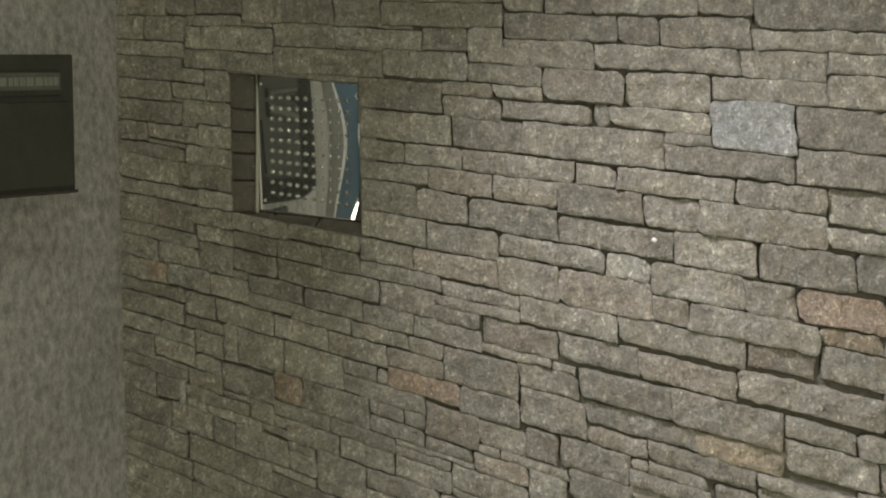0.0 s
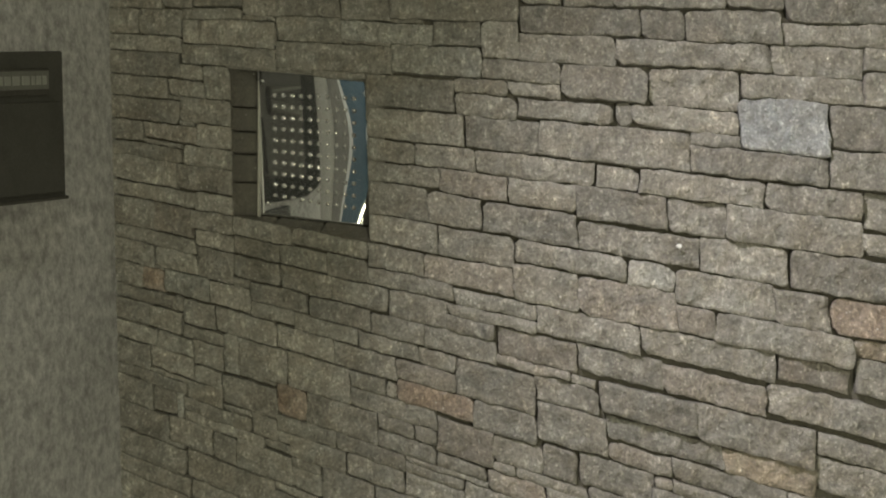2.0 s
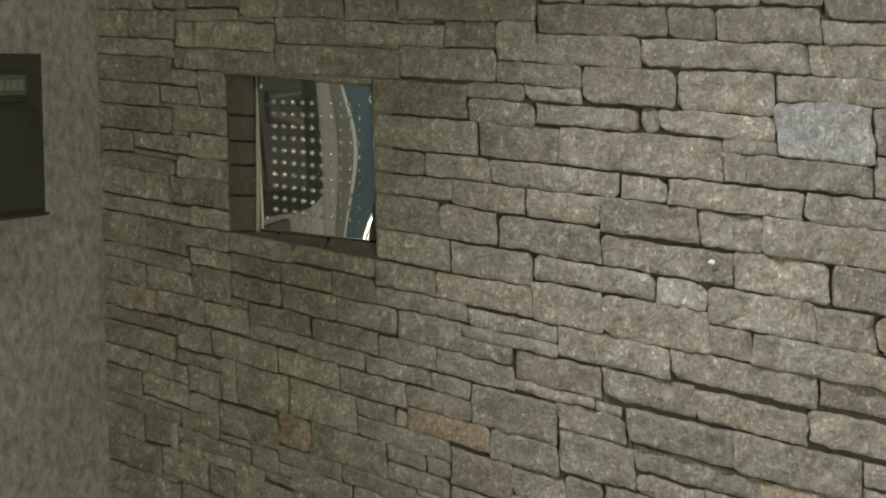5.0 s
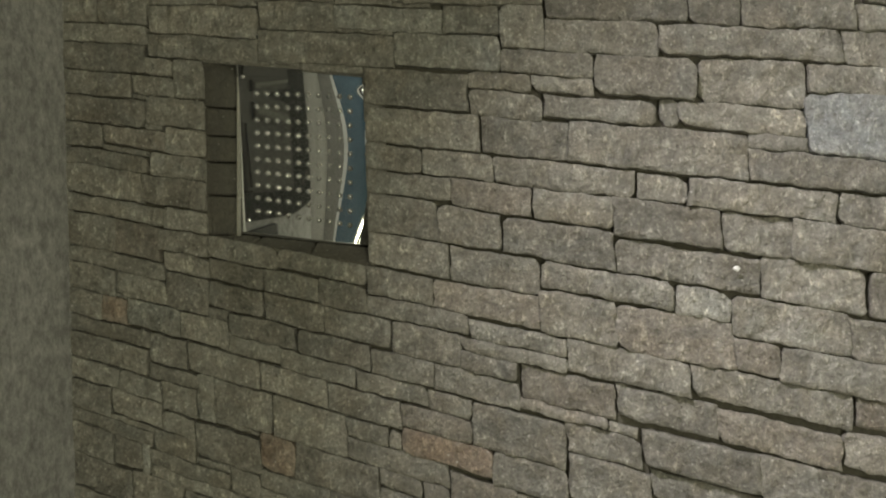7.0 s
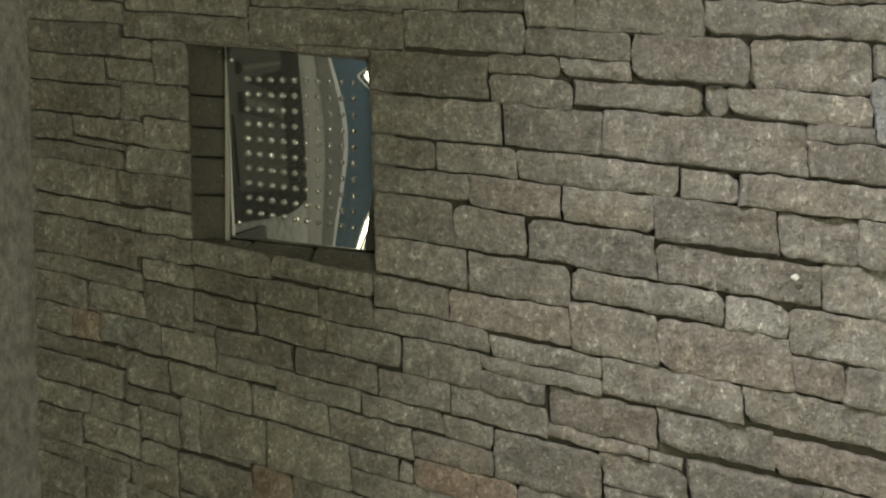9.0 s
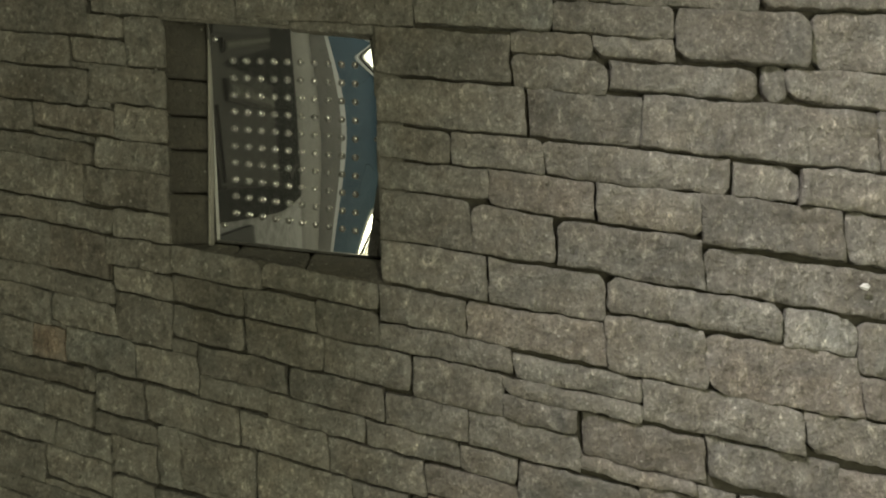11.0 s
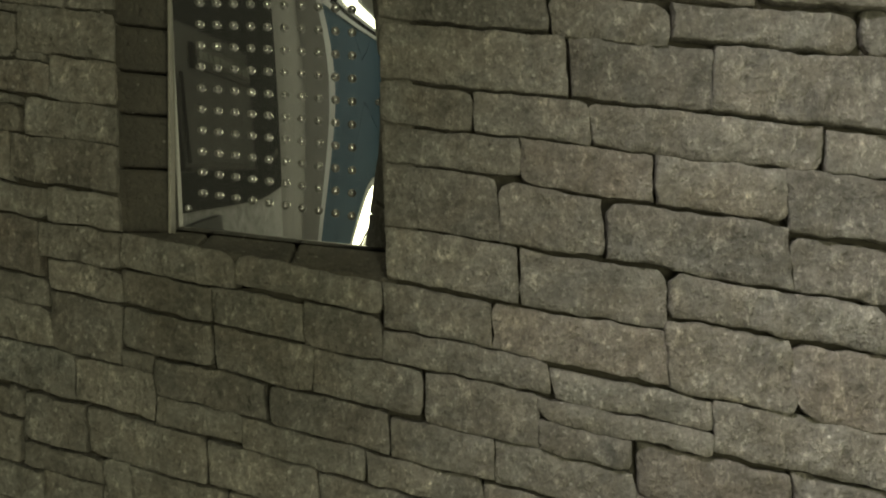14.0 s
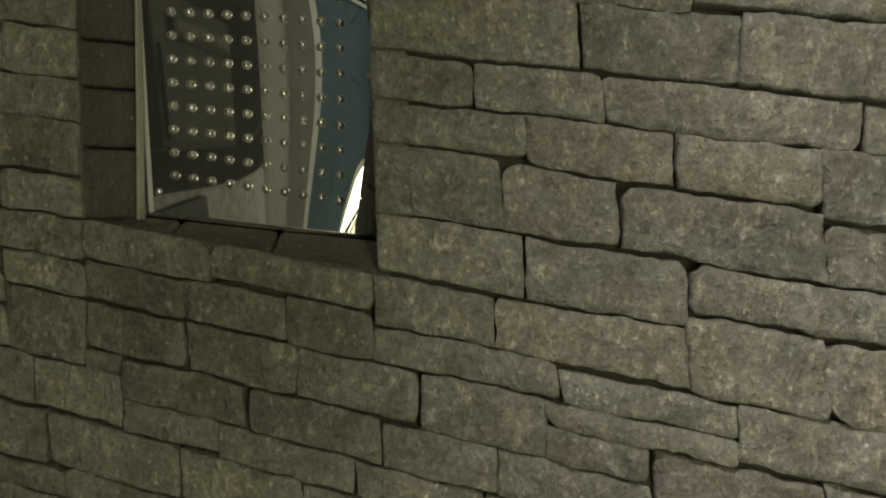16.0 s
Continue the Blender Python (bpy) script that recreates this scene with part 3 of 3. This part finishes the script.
    (0.484, 0.642, 0.840, 0.888), (0.642, 0.782, 0.840, 0.888), (0.782, 0.924, 0.840, 0.888), (0.924, 1.068, 0.840, 0.888),
    (0.048, 0.102, 0.860, 0.908), (-0.292, -0.190, 0.849, 0.917), (-0.189, -0.104, 0.860, 0.922), (-0.102, -0.059, 0.859, 0.921),
    (-0.058, 0.048, 0.859, 0.922), (0.048, 0.102, 0.908, 0.928), (0.102, 0.200, 0.840, 0.929),
], 1)
lay("GGGGGGGGGGGGGGPGGGGGGGG", [
    (0.202, 0.280, 0.884, 0.929), (0.280, 0.342, 0.884, 0.930), (0.342, 0.494, 0.888, 0.930), (0.494, 0.648, 0.888, 0.936),
    (0.648, 0.796, 0.888, 0.936), (0.796, 0.950, 0.888, 0.936), (0.950, 1.096, 0.888, 0.936), (-0.158, -0.005, 0.922, 0.945),
    (-0.004, 0.046, 0.928, 0.946), (0.366, 0.494, 0.930, 0.946), (0.045, 0.149, 0.929, 0.974), (0.516, 0.640, 0.946, 0.972),
    (-0.292, -0.217, 0.918, 0.979), (-0.217, -0.173, 0.923, 0.979), (-0.173, -0.160, 0.923, 0.980), (-0.158, -0.029, 0.946, 0.975),
    (0.151, 0.257, 0.930, 0.976), (0.258, 0.365, 0.931, 0.976), (0.640, 0.784, 0.936, 0.984), (0.784, 0.930, 0.936, 0.984),
    (0.930, 1.070, 0.936, 0.984), (-0.027, 0.022, 0.945, 0.992), (0.260, 0.366, 0.976, 0.998),
], 2)
lay("GGGGGGGGGGGGTGGGGGGGGRG", [
    (0.367, 0.515, 0.945, 0.997), (-0.292, -0.153, 0.981, 1.007), (0.022, 0.133, 0.975, 1.008), (0.134, 0.260, 0.976, 1.008),
    (0.261, 0.410, 0.999, 1.009), (0.588, 0.640, 0.972, 1.006), (0.640, 0.786, 0.984, 1.006), (-0.152, -0.085, 0.975, 1.018),
    (0.786, 0.940, 0.984, 1.032), (0.940, 1.096, 0.984, 1.032), (0.211, 0.318, 1.009, 1.043), (0.318, 0.410, 1.008, 1.036),
    (0.411, 0.514, 0.997, 1.035), (0.516, 0.588, 0.972, 1.035), (0.704, 0.786, 1.006, 1.036), (0.459, 0.587, 1.035, 1.053),
    (-0.137, -0.084, 1.017, 1.058), (-0.082, 0.022, 0.993, 1.058), (0.588, 0.705, 1.005, 1.061), (-0.292, -0.222, 1.007, 1.069),
    (-0.220, -0.138, 1.019, 1.070), (0.022, 0.079, 1.009, 1.074), (0.079, 0.211, 1.008, 1.073),
], 3)
lay("GGGGGGTGGGGGTGGGGGGGPGG", [
    (0.211, 0.276, 1.045, 1.074), (0.278, 0.318, 1.045, 1.074), (0.707, 0.865, 1.036, 1.066), (0.866, 0.942, 1.036, 1.080),
    (0.942, 1.086, 1.032, 1.080), (0.706, 0.850, 1.066, 1.094), (0.320, 0.421, 1.037, 1.103), (0.421, 0.512, 1.053, 1.102),
    (-0.292, -0.208, 1.070, 1.112), (-0.208, -0.138, 1.071, 1.113), (0.160, 0.190, 1.074, 1.112), (0.189, 0.319, 1.074, 1.113),
    (0.708, 0.740, 1.094, 1.114), (0.860, 0.939, 1.080, 1.114), (-0.136, -0.079, 1.059, 1.116), (0.512, 0.572, 1.054, 1.117),
    (0.574, 0.707, 1.061, 1.117), (0.740, 0.850, 1.094, 1.116), (0.940, 1.092, 1.080, 1.128), (-0.155, -0.078, 1.117, 1.145),
    (-0.078, -0.050, 1.065, 1.150), (-0.050, 0.042, 1.074, 1.149), (0.043, 0.160, 1.074, 1.148),
], 4)
lay("GGTGGRGGGGGGOGGGGTGGGGG", [
    (0.160, 0.229, 1.113, 1.147), (0.230, 0.248, 1.114, 1.146), (0.628, 0.736, 1.118, 1.150), (0.737, 0.935, 1.116, 1.152),
    (0.937, 1.116, 1.128, 1.151), (0.249, 0.391, 1.113, 1.156), (0.391, 0.503, 1.103, 1.157), (1.117, 1.237, 1.136, 1.163),
    (-0.292, -0.222, 1.113, 1.167), (-0.221, -0.157, 1.114, 1.166), (0.503, 0.627, 1.118, 1.187), (0.628, 0.830, 1.156, 1.194),
    (0.831, 0.985, 1.153, 1.193), (-0.292, -0.170, 1.167, 1.200), (-0.091, 0.026, 1.150, 1.203), (0.026, 0.131, 1.149, 1.199),
    (0.132, 0.248, 1.148, 1.197), (0.249, 0.359, 1.157, 1.195), (-0.155, -0.092, 1.147, 1.205), (0.987, 1.153, 1.165, 1.218),
    (1.154, 1.238, 1.164, 1.216), (0.061, 0.179, 1.199, 1.234), (0.181, 0.291, 1.199, 1.232),
], 5)
lay("GGGGGTGGRPGGGGGGGGGTGGG", [
    (0.291, 0.359, 1.196, 1.228), (0.360, 0.501, 1.157, 1.228), (0.502, 0.614, 1.187, 1.233), (-0.024, 0.061, 1.205, 1.236),
    (-0.292, -0.232, 1.202, 1.255), (0.432, 0.565, 1.233, 1.251), (0.564, 0.614, 1.234, 1.252), (0.616, 0.784, 1.195, 1.253),
    (-0.231, -0.191, 1.202, 1.256), (-0.189, -0.103, 1.206, 1.263), (-0.103, -0.024, 1.207, 1.261), (0.784, 0.986, 1.194, 1.256),
    (0.987, 1.119, 1.219, 1.256), (1.121, 1.240, 1.219, 1.256), (0.302, 0.432, 1.229, 1.274), (-0.055, -0.025, 1.261, 1.282),
    (-0.024, 0.084, 1.237, 1.279), (0.088, 0.204, 1.235, 1.279), (0.204, 0.302, 1.232, 1.275), (0.433, 0.579, 1.252, 1.305),
    (-0.292, -0.208, 1.256, 1.309), (-0.207, -0.126, 1.264, 1.310), (0.345, 0.431, 1.275, 1.305),
], 6)
lay("GTGGGGGGGGGGGGTGGGGGGGT", [
    (0.579, 0.726, 1.260, 1.309), (0.727, 0.903, 1.258, 1.307), (0.904, 1.168, 1.264, 1.316), (-0.126, -0.055, 1.264, 1.330),
    (-0.054, 0.034, 1.283, 1.330), (0.035, 0.131, 1.279, 1.330), (0.132, 0.236, 1.280, 1.330), (0.238, 0.345, 1.276, 1.329),
    (0.345, 0.510, 1.306, 1.328), (1.169, 1.242, 1.258, 1.325), (-0.292, -0.126, 1.310, 1.343), (0.359, 0.509, 1.329, 1.361),
    (0.511, 0.688, 1.310, 1.361), (0.690, 0.924, 1.316, 1.362), (0.926, 1.049, 1.323, 1.362), (-0.125, -0.053, 1.331, 1.369),
    (-0.053, 0.035, 1.331, 1.372), (0.036, 0.122, 1.331, 1.374), (0.199, 0.359, 1.330, 1.366), (0.123, 0.199, 1.330, 1.377),
    (1.057, 1.245, 1.326, 1.381), (-0.292, -0.208, 1.343, 1.414), (-0.208, -0.134, 1.343, 1.414),
], 7)
lay("GGGGTGOTGTGGGGGPGGRGGGG", [
    (-0.133, -0.054, 1.371, 1.413), (-0.054, 0.059, 1.374, 1.414), (0.059, 0.200, 1.378, 1.415), (0.201, 0.302, 1.368, 1.414),
    (0.756, 0.820, 1.364, 1.411), (0.821, 1.056, 1.362, 1.411), (1.057, 1.172, 1.381, 1.412), (0.304, 0.468, 1.367, 1.416),
    (0.469, 0.584, 1.362, 1.429), (0.584, 0.756, 1.362, 1.429), (-0.292, -0.124, 1.414, 1.454), (-0.124, -0.054, 1.413, 1.456),
    (0.205, 0.331, 1.417, 1.473), (0.333, 0.469, 1.417, 1.473), (0.470, 0.669, 1.431, 1.473), (0.671, 0.755, 1.429, 1.472),
    (0.756, 0.925, 1.413, 1.470), (0.926, 1.019, 1.412, 1.467), (1.019, 1.177, 1.413, 1.467), (1.178, 1.249, 1.412, 1.475),
    (-0.292, -0.160, 1.456, 1.516), (-0.159, -0.055, 1.458, 1.515), (0.416, 0.585, 1.474, 1.533),
], 8)
lay("GGGGGGGGGGTGGGGGTGGGGGG", [
    (0.586, 0.800, 1.473, 1.526), (0.800, 0.951, 1.470, 1.531), (0.953, 1.124, 1.468, 1.531), (0.205, 0.314, 1.474, 1.540),
    (0.315, 0.415, 1.473, 1.536), (1.125, 1.252, 1.477, 1.537), (-0.292, -0.149, 1.517, 1.550), (-0.147, -0.054, 1.516, 1.562),
    (1.074, 1.254, 1.538, 1.571), (0.206, 0.337, 1.541, 1.582), (0.337, 0.462, 1.537, 1.584), (0.463, 0.588, 1.534, 1.584),
    (0.588, 0.745, 1.528, 1.586), (0.747, 0.847, 1.531, 1.585), (0.848, 1.074, 1.532, 1.587), (-0.292, -0.224, 1.552, 1.603),
    (-0.223, -0.121, 1.563, 1.603), (-0.120, -0.054, 1.563, 1.612), (0.205, 0.294, 1.584, 1.628), (0.295, 0.405, 1.585, 1.628),
    (0.405, 0.618, 1.586, 1.629), (0.619, 0.698, 1.586, 1.628), (0.698, 0.914, 1.588, 1.628),
], 9)
lay("GGGGGGGGGGGGGGGGGGGGGGW", [
    (0.915, 1.077, 1.588, 1.631), (1.078, 1.256, 1.577, 1.634), (-0.292, -0.152, 1.605, 1.659), (-0.151, -0.055, 1.614, 1.670),
    (0.790, 1.023, 1.632, 1.677), (0.207, 0.386, 1.630, 1.689), (0.387, 0.520, 1.630, 1.690), (0.521, 0.789, 1.629, 1.695),
    (1.025, 1.259, 1.634, 1.690), (0.789, 0.873, 1.678, 1.699), (-0.292, -0.175, 1.660, 1.710), (-0.173, -0.103, 1.670, 1.709),
    (0.371, 0.485, 1.690, 1.731), (0.486, 0.659, 1.696, 1.732), (0.660, 0.688, 1.695, 1.738), (0.688, 0.874, 1.699, 1.737),
    (-0.148, -0.104, 1.710, 1.746), (-0.103, -0.054, 1.671, 1.746), (0.207, 0.370, 1.691, 1.754), (0.106, 0.204, 1.742, 1.756),
    (0.372, 0.470, 1.731, 1.759), (0.471, 0.563, 1.733, 1.760), (0.877, 1.025, 1.678, 1.761),
], 10)
lay("GGGGGGGGGGPGGGGGGGPGGGG", [
    (1.031, 1.261, 1.692, 1.760), (-0.292, -0.148, 1.711, 1.768), (-0.144, 0.038, 1.747, 1.794), (0.420, 0.564, 1.761, 1.800),
    (0.564, 0.719, 1.738, 1.799), (0.719, 0.877, 1.738, 1.803), (0.881, 1.089, 1.761, 1.801), (-0.292, -0.144, 1.768, 1.808),
    (0.040, 0.255, 1.755, 1.811), (1.091, 1.264, 1.761, 1.812), (0.256, 0.420, 1.760, 1.818), (-0.142, -0.110, 1.794, 1.851),
    (-0.110, 0.037, 1.796, 1.852), (0.492, 0.663, 1.800, 1.849), (0.664, 0.933, 1.803, 1.848), (0.934, 1.089, 1.802, 1.848),
    (1.090, 1.267, 1.813, 1.847), (0.039, 0.162, 1.812, 1.864), (0.164, 0.333, 1.819, 1.858), (-0.292, -0.227, 1.809, 1.871),
    (-0.227, -0.143, 1.809, 1.872), (0.334, 0.421, 1.819, 1.867), (0.422, 0.490, 1.801, 1.868),
], 11)
lay("GGGGGGGGGGGGGGGGGG", [
    (-0.143, -0.026, 1.852, 1.878), (0.954, 1.268, 1.849, 1.882), (0.493, 0.710, 1.850, 1.898), (0.711, 0.786, 1.848, 1.899),
    (0.788, 0.953, 1.849, 1.899), (0.253, 0.491, 1.868, 1.916), (-0.292, -0.181, 1.872, 1.931), (-0.180, -0.123, 1.878, 1.944),
    (-0.025, 0.056, 1.864, 1.936), (-0.122, -0.026, 1.880, 1.958), (0.056, 0.161, 1.864, 1.961), (0.163, 0.253, 1.860, 1.956),
    (0.571, 0.664, 1.900, 1.964), (0.665, 0.854, 1.900, 1.959), (0.855, 0.959, 1.900, 1.959), (0.960, 1.270, 1.882, 1.974),
    (0.254, 0.492, 1.916, 1.980), (0.493, 0.569, 1.900, 1.981),
], 12)
lay_joined([
    (-0.292, -0.134, 0.600, 0.648), (-0.134, 0.010, 0.600, 0.648), (0.010, 0.152, 0.600, 0.648), (0.152, 0.312, 0.600, 0.648),
    (0.312, 0.460, 0.600, 0.648), (0.460, 0.600, 0.600, 0.648), (0.600, 0.744, 0.600, 0.648), (0.744, 0.890, 0.600, 0.648),
    (0.890, 1.042, 0.600, 0.648), (1.042, 1.196, 0.600, 0.648), (1.196, 1.302, 0.600, 0.648), (-0.292, -0.146, 0.648, 0.696),
    (-0.146, 0.004, 0.648, 0.696), (0.004, 0.160, 0.648, 0.696), (0.160, 0.320, 0.648, 0.696), (0.320, 0.460, 0.648, 0.696),
    (0.460, 0.602, 0.648, 0.696), (0.602, 0.756, 0.648, 0.696), (0.756, 0.916, 0.648, 0.696), (0.916, 1.070, 0.648, 0.696),
    (1.070, 1.224, 0.648, 0.696), (1.224, 1.302, 0.648, 0.696), (-0.292, -0.150, 0.696, 0.744),
], 80)
lay_joined([
    (-0.150, 0.006, 0.696, 0.744), (0.006, 0.148, 0.696, 0.744), (0.148, 0.302, 0.696, 0.744), (0.302, 0.456, 0.696, 0.744),
    (0.456, 0.604, 0.696, 0.744), (0.604, 0.756, 0.696, 0.744), (0.756, 0.912, 0.696, 0.744), (0.912, 1.052, 0.696, 0.744),
    (1.052, 1.198, 0.696, 0.744), (1.198, 1.302, 0.696, 0.744), (-0.292, -0.148, 0.744, 0.788), (-0.148, -0.002, 0.744, 0.792),
    (-0.002, 0.146, 0.744, 0.792), (0.146, 0.302, 0.744, 0.792), (0.302, 0.454, 0.744, 0.792), (0.454, 0.596, 0.744, 0.792),
    (0.596, 0.754, 0.744, 0.792), (0.754, 0.904, 0.744, 0.792), (0.904, 1.060, 0.744, 0.792), (1.060, 1.212, 0.744, 0.792),
    (1.212, 1.302, 0.744, 0.792), (1.016, 1.182, 0.792, 0.840), (1.182, 1.302, 0.792, 0.840),
], 81)
lay_joined([
    (-0.190, -0.158, 0.850, 0.860), (1.068, 1.220, 0.840, 0.888), (1.220, 1.302, 0.840, 0.888), (1.096, 1.244, 0.888, 0.936),
    (1.244, 1.302, 0.888, 0.936), (0.022, 0.046, 0.946, 0.974), (1.070, 1.222, 0.936, 0.984), (1.222, 1.302, 0.936, 0.984),
    (-0.084, -0.028, 0.976, 0.992), (-0.222, -0.152, 1.006, 1.018), (1.096, 1.240, 0.984, 1.032), (1.240, 1.302, 0.984, 1.032),
    (0.420, 0.460, 1.036, 1.054), (-0.050, 0.022, 1.066, 1.074), (1.086, 1.236, 1.032, 1.080), (1.236, 1.302, 1.032, 1.080),
    (1.092, 1.238, 1.080, 1.128), (1.238, 1.302, 1.080, 1.128), (1.236, 1.276, 1.136, 1.164), (1.276, 1.302, 1.128, 1.176),
    (-0.170, -0.154, 1.168, 1.206), (1.238, 1.276, 1.164, 1.212), (1.276, 1.302, 1.176, 1.224),
], 82)
lay_joined([
    (-0.208, -0.190, 1.256, 1.264), (1.240, 1.276, 1.220, 1.258), (1.276, 1.302, 1.224, 1.272), (1.242, 1.276, 1.258, 1.306),
    (1.276, 1.302, 1.272, 1.320), (1.242, 1.276, 1.306, 1.326), (1.244, 1.276, 1.326, 1.374), (1.276, 1.302, 1.320, 1.368),
    (1.172, 1.244, 1.382, 1.412), (1.244, 1.276, 1.374, 1.412), (1.276, 1.302, 1.368, 1.416), (1.248, 1.276, 1.412, 1.460),
    (1.276, 1.302, 1.416, 1.464), (1.248, 1.276, 1.460, 1.478), (1.276, 1.302, 1.464, 1.512), (1.252, 1.276, 1.478, 1.526),
    (-0.224, -0.150, 1.552, 1.562), (1.276, 1.302, 1.512, 1.560), (1.254, 1.276, 1.538, 1.578), (-0.152, -0.122, 1.604, 1.614),
    (1.276, 1.302, 1.560, 1.608), (1.256, 1.276, 1.578, 1.626), (1.276, 1.302, 1.608, 1.656),
], 83)
lay_joined([
    (-0.174, -0.152, 1.660, 1.670), (1.258, 1.276, 1.634, 1.682), (1.276, 1.302, 1.656, 1.704), (1.276, 1.302, 1.704, 1.752),
    (0.038, 0.106, 1.748, 1.756), (1.276, 1.302, 1.752, 1.800), (0.162, 0.254, 1.812, 1.820), (1.276, 1.302, 1.800, 1.848),
    (-0.026, 0.038, 1.852, 1.864), (0.252, 0.316, 1.860, 1.868), (1.268, 1.302, 1.848, 1.882), (1.270, 1.302, 1.882, 1.930),
    (-0.292, -0.182, 1.932, 1.980), (-0.026, 0.056, 1.936, 1.984), (1.270, 1.302, 1.930, 1.978), (-0.180, -0.122, 1.944, 1.992),
    (-0.292, -0.182, 1.980, 2.000), (-0.180, -0.122, 1.992, 2.000), (-0.122, -0.026, 1.958, 2.000), (-0.026, 0.056, 1.984, 2.000),
    (0.056, 0.162, 1.960, 2.000), (0.164, 0.252, 1.956, 2.000), (0.254, 0.402, 1.980, 2.000),
], 84)
lay_joined([
    (0.402, 0.492, 1.980, 2.000), (0.494, 0.570, 1.982, 2.000), (0.570, 0.664, 1.964, 2.000), (0.666, 0.814, 1.958, 2.000),
    (0.814, 0.854, 1.958, 2.000), (0.856, 0.958, 1.960, 2.000), (0.960, 1.104, 1.974, 2.000), (1.104, 1.254, 1.974, 2.000),
    (1.270, 1.302, 1.978, 2.000),
], 85)

# reveal stones that line the niche, head and sill
def line_niche():
    random.seed(9)
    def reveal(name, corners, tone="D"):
        m = hexa(corners, 0.004)
        c = Vector((0, 0, 0))
        for v in m.verts:
            c += v.co
        c /= len(m.verts)
        bmesh.ops.translate(m, verts=m.verts[:], vec=-c)
        ob = part(name, m, STONE[tone], wall_north)
        ob.location = c
        return ob

    hs = [NICHE_LOW, 1.492, 1.556, 1.606, 1.660, NICHE_TOP]
    for a, b in zip(hs, hs[1:]):
        e = random.uniform(-0.0015, 0.0015)
        x0, x1 = NICHE_X0 - 0.03, NICHE_X0 + 0.001 + e
        xb = -0.010 + e * 0.5 + 0.010 * (a - NICHE_LOW) / 0.33
        za, zb = course_z(NICHE_X0, a) + 0.001, course_z(NICHE_X0, b) + (0.06 if b == NICHE_TOP else -0.001)
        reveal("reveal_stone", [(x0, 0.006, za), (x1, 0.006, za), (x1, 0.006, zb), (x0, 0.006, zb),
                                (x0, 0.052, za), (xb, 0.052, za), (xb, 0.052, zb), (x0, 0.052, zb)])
        x0, x1 = NICHE_X1 - 0.001 + e, NICHE_X1 + 0.03
        za, zb = course_z(NICHE_X1, a) + 0.001, course_z(NICHE_X1, b) + (0.06 if b == NICHE_TOP else -0.001)
        reveal("reveal_stone", [(x0, 0.006, za), (x1, 0.006, za), (x1, 0.006, zb), (x0, 0.006, zb),
                                (x0, 0.13, za), (x1, 0.13, za), (x1, 0.13, zb), (x0, 0.13, zb)], "G")
    # sill sloped and head raised inwards to fit the camera's view
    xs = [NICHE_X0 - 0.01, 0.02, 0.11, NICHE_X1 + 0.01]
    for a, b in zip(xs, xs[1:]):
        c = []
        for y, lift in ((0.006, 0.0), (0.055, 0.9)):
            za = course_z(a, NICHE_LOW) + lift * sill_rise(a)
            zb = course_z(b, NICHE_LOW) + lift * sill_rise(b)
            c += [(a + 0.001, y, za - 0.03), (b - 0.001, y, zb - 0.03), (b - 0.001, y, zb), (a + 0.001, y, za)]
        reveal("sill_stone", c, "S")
        c = []
        for y, lift in ((0.004, 0.0), (0.055, 0.009)):
            za, zb = course_z(a, NICHE_TOP) + lift, course_z(b, NICHE_TOP) + lift
            c += [(a + 0.001, y, za), (b - 0.001, y, zb), (b - 0.001, y, zb + 0.02), (a + 0.001, y, za + 0.02)]
        reveal("head_stone", c, "G")


def sill_rise(x):
    return 0.009 + 0.024 * (x - NICHE_X0) / 0.26


line_niche()


def lay_rest():
    """The courses outside the well-seen stretch, joined."""
    rng = random.Random(21)
    bm = bmesh.new()
    courses = []
    h = 0.600
    while h > -1.2:
        t = rng.uniform(0.04, 0.07)
        courses.append((h - t, h, LEFT))
        h -= t
    h = 2.000
    while h < 2.9:
        t = rng.uniform(0.04, 0.07)
        courses.append((h, h + t, LEFT))
        h += t
    h = 0.600
    while h < 2.000 - 0.02:
        t = min(rng.uniform(0.04, 0.07), 2.000 - h)
        courses.append((h, h + t, 1.3))
        h += t
    for h, top, x in courses:
        while x < RIGHT:
            x1 = min(x + rng.uniform(0.07, 0.2), RIGHT)
            za, zb = course_z((x + x1) / 2, h), course_z((x + x1) / 2, top)
            if za > 0.0 and zb < CEILING:
                d = rng.uniform(-0.006, 0.006)
                g = 0.002
                c = []
                for y in (d, 0.034):
                    c += [(x + g, y, course_z(x, h) + g), (x1 - g, y, course_z(x1, h) + g), (x1 - g, y, course_z(x1, top) - g), (x + g, y, course_z(x, top) - g)]
                v = [bm.verts.new(p) for p in c]
                for f in ((3, 2, 1, 0), (0, 1, 5, 4), (1, 2, 6, 5), (2, 3, 7, 6), (3, 0, 4, 7)):
                    bm.faces.new([v[i] for i in f])
            x = x1
    bmesh.ops.recalc_face_normals(bm, faces=bm.faces)
    ob = part("stone_courses", bm, STONE["G"], wall_north)
    tagged(ob, kind="stuff")


lay_rest()


# a bright fresh chip on one stone
bm = bmesh.new()
bmesh.ops.create_icosphere(bm, subdivisions=2, radius=0.0048, matrix=Matrix.Diagonal((1.2, 0.45, 0.8, 1)))
for v in bm.verts:
    v.co += noise.noise_vector(v.co * 260) * 0.0022
chip = part("stone_chip", bm, WHITE_PAINT, wall_north, "fresh white chip")
chip.location = (0.762, -0.008, 1.456)
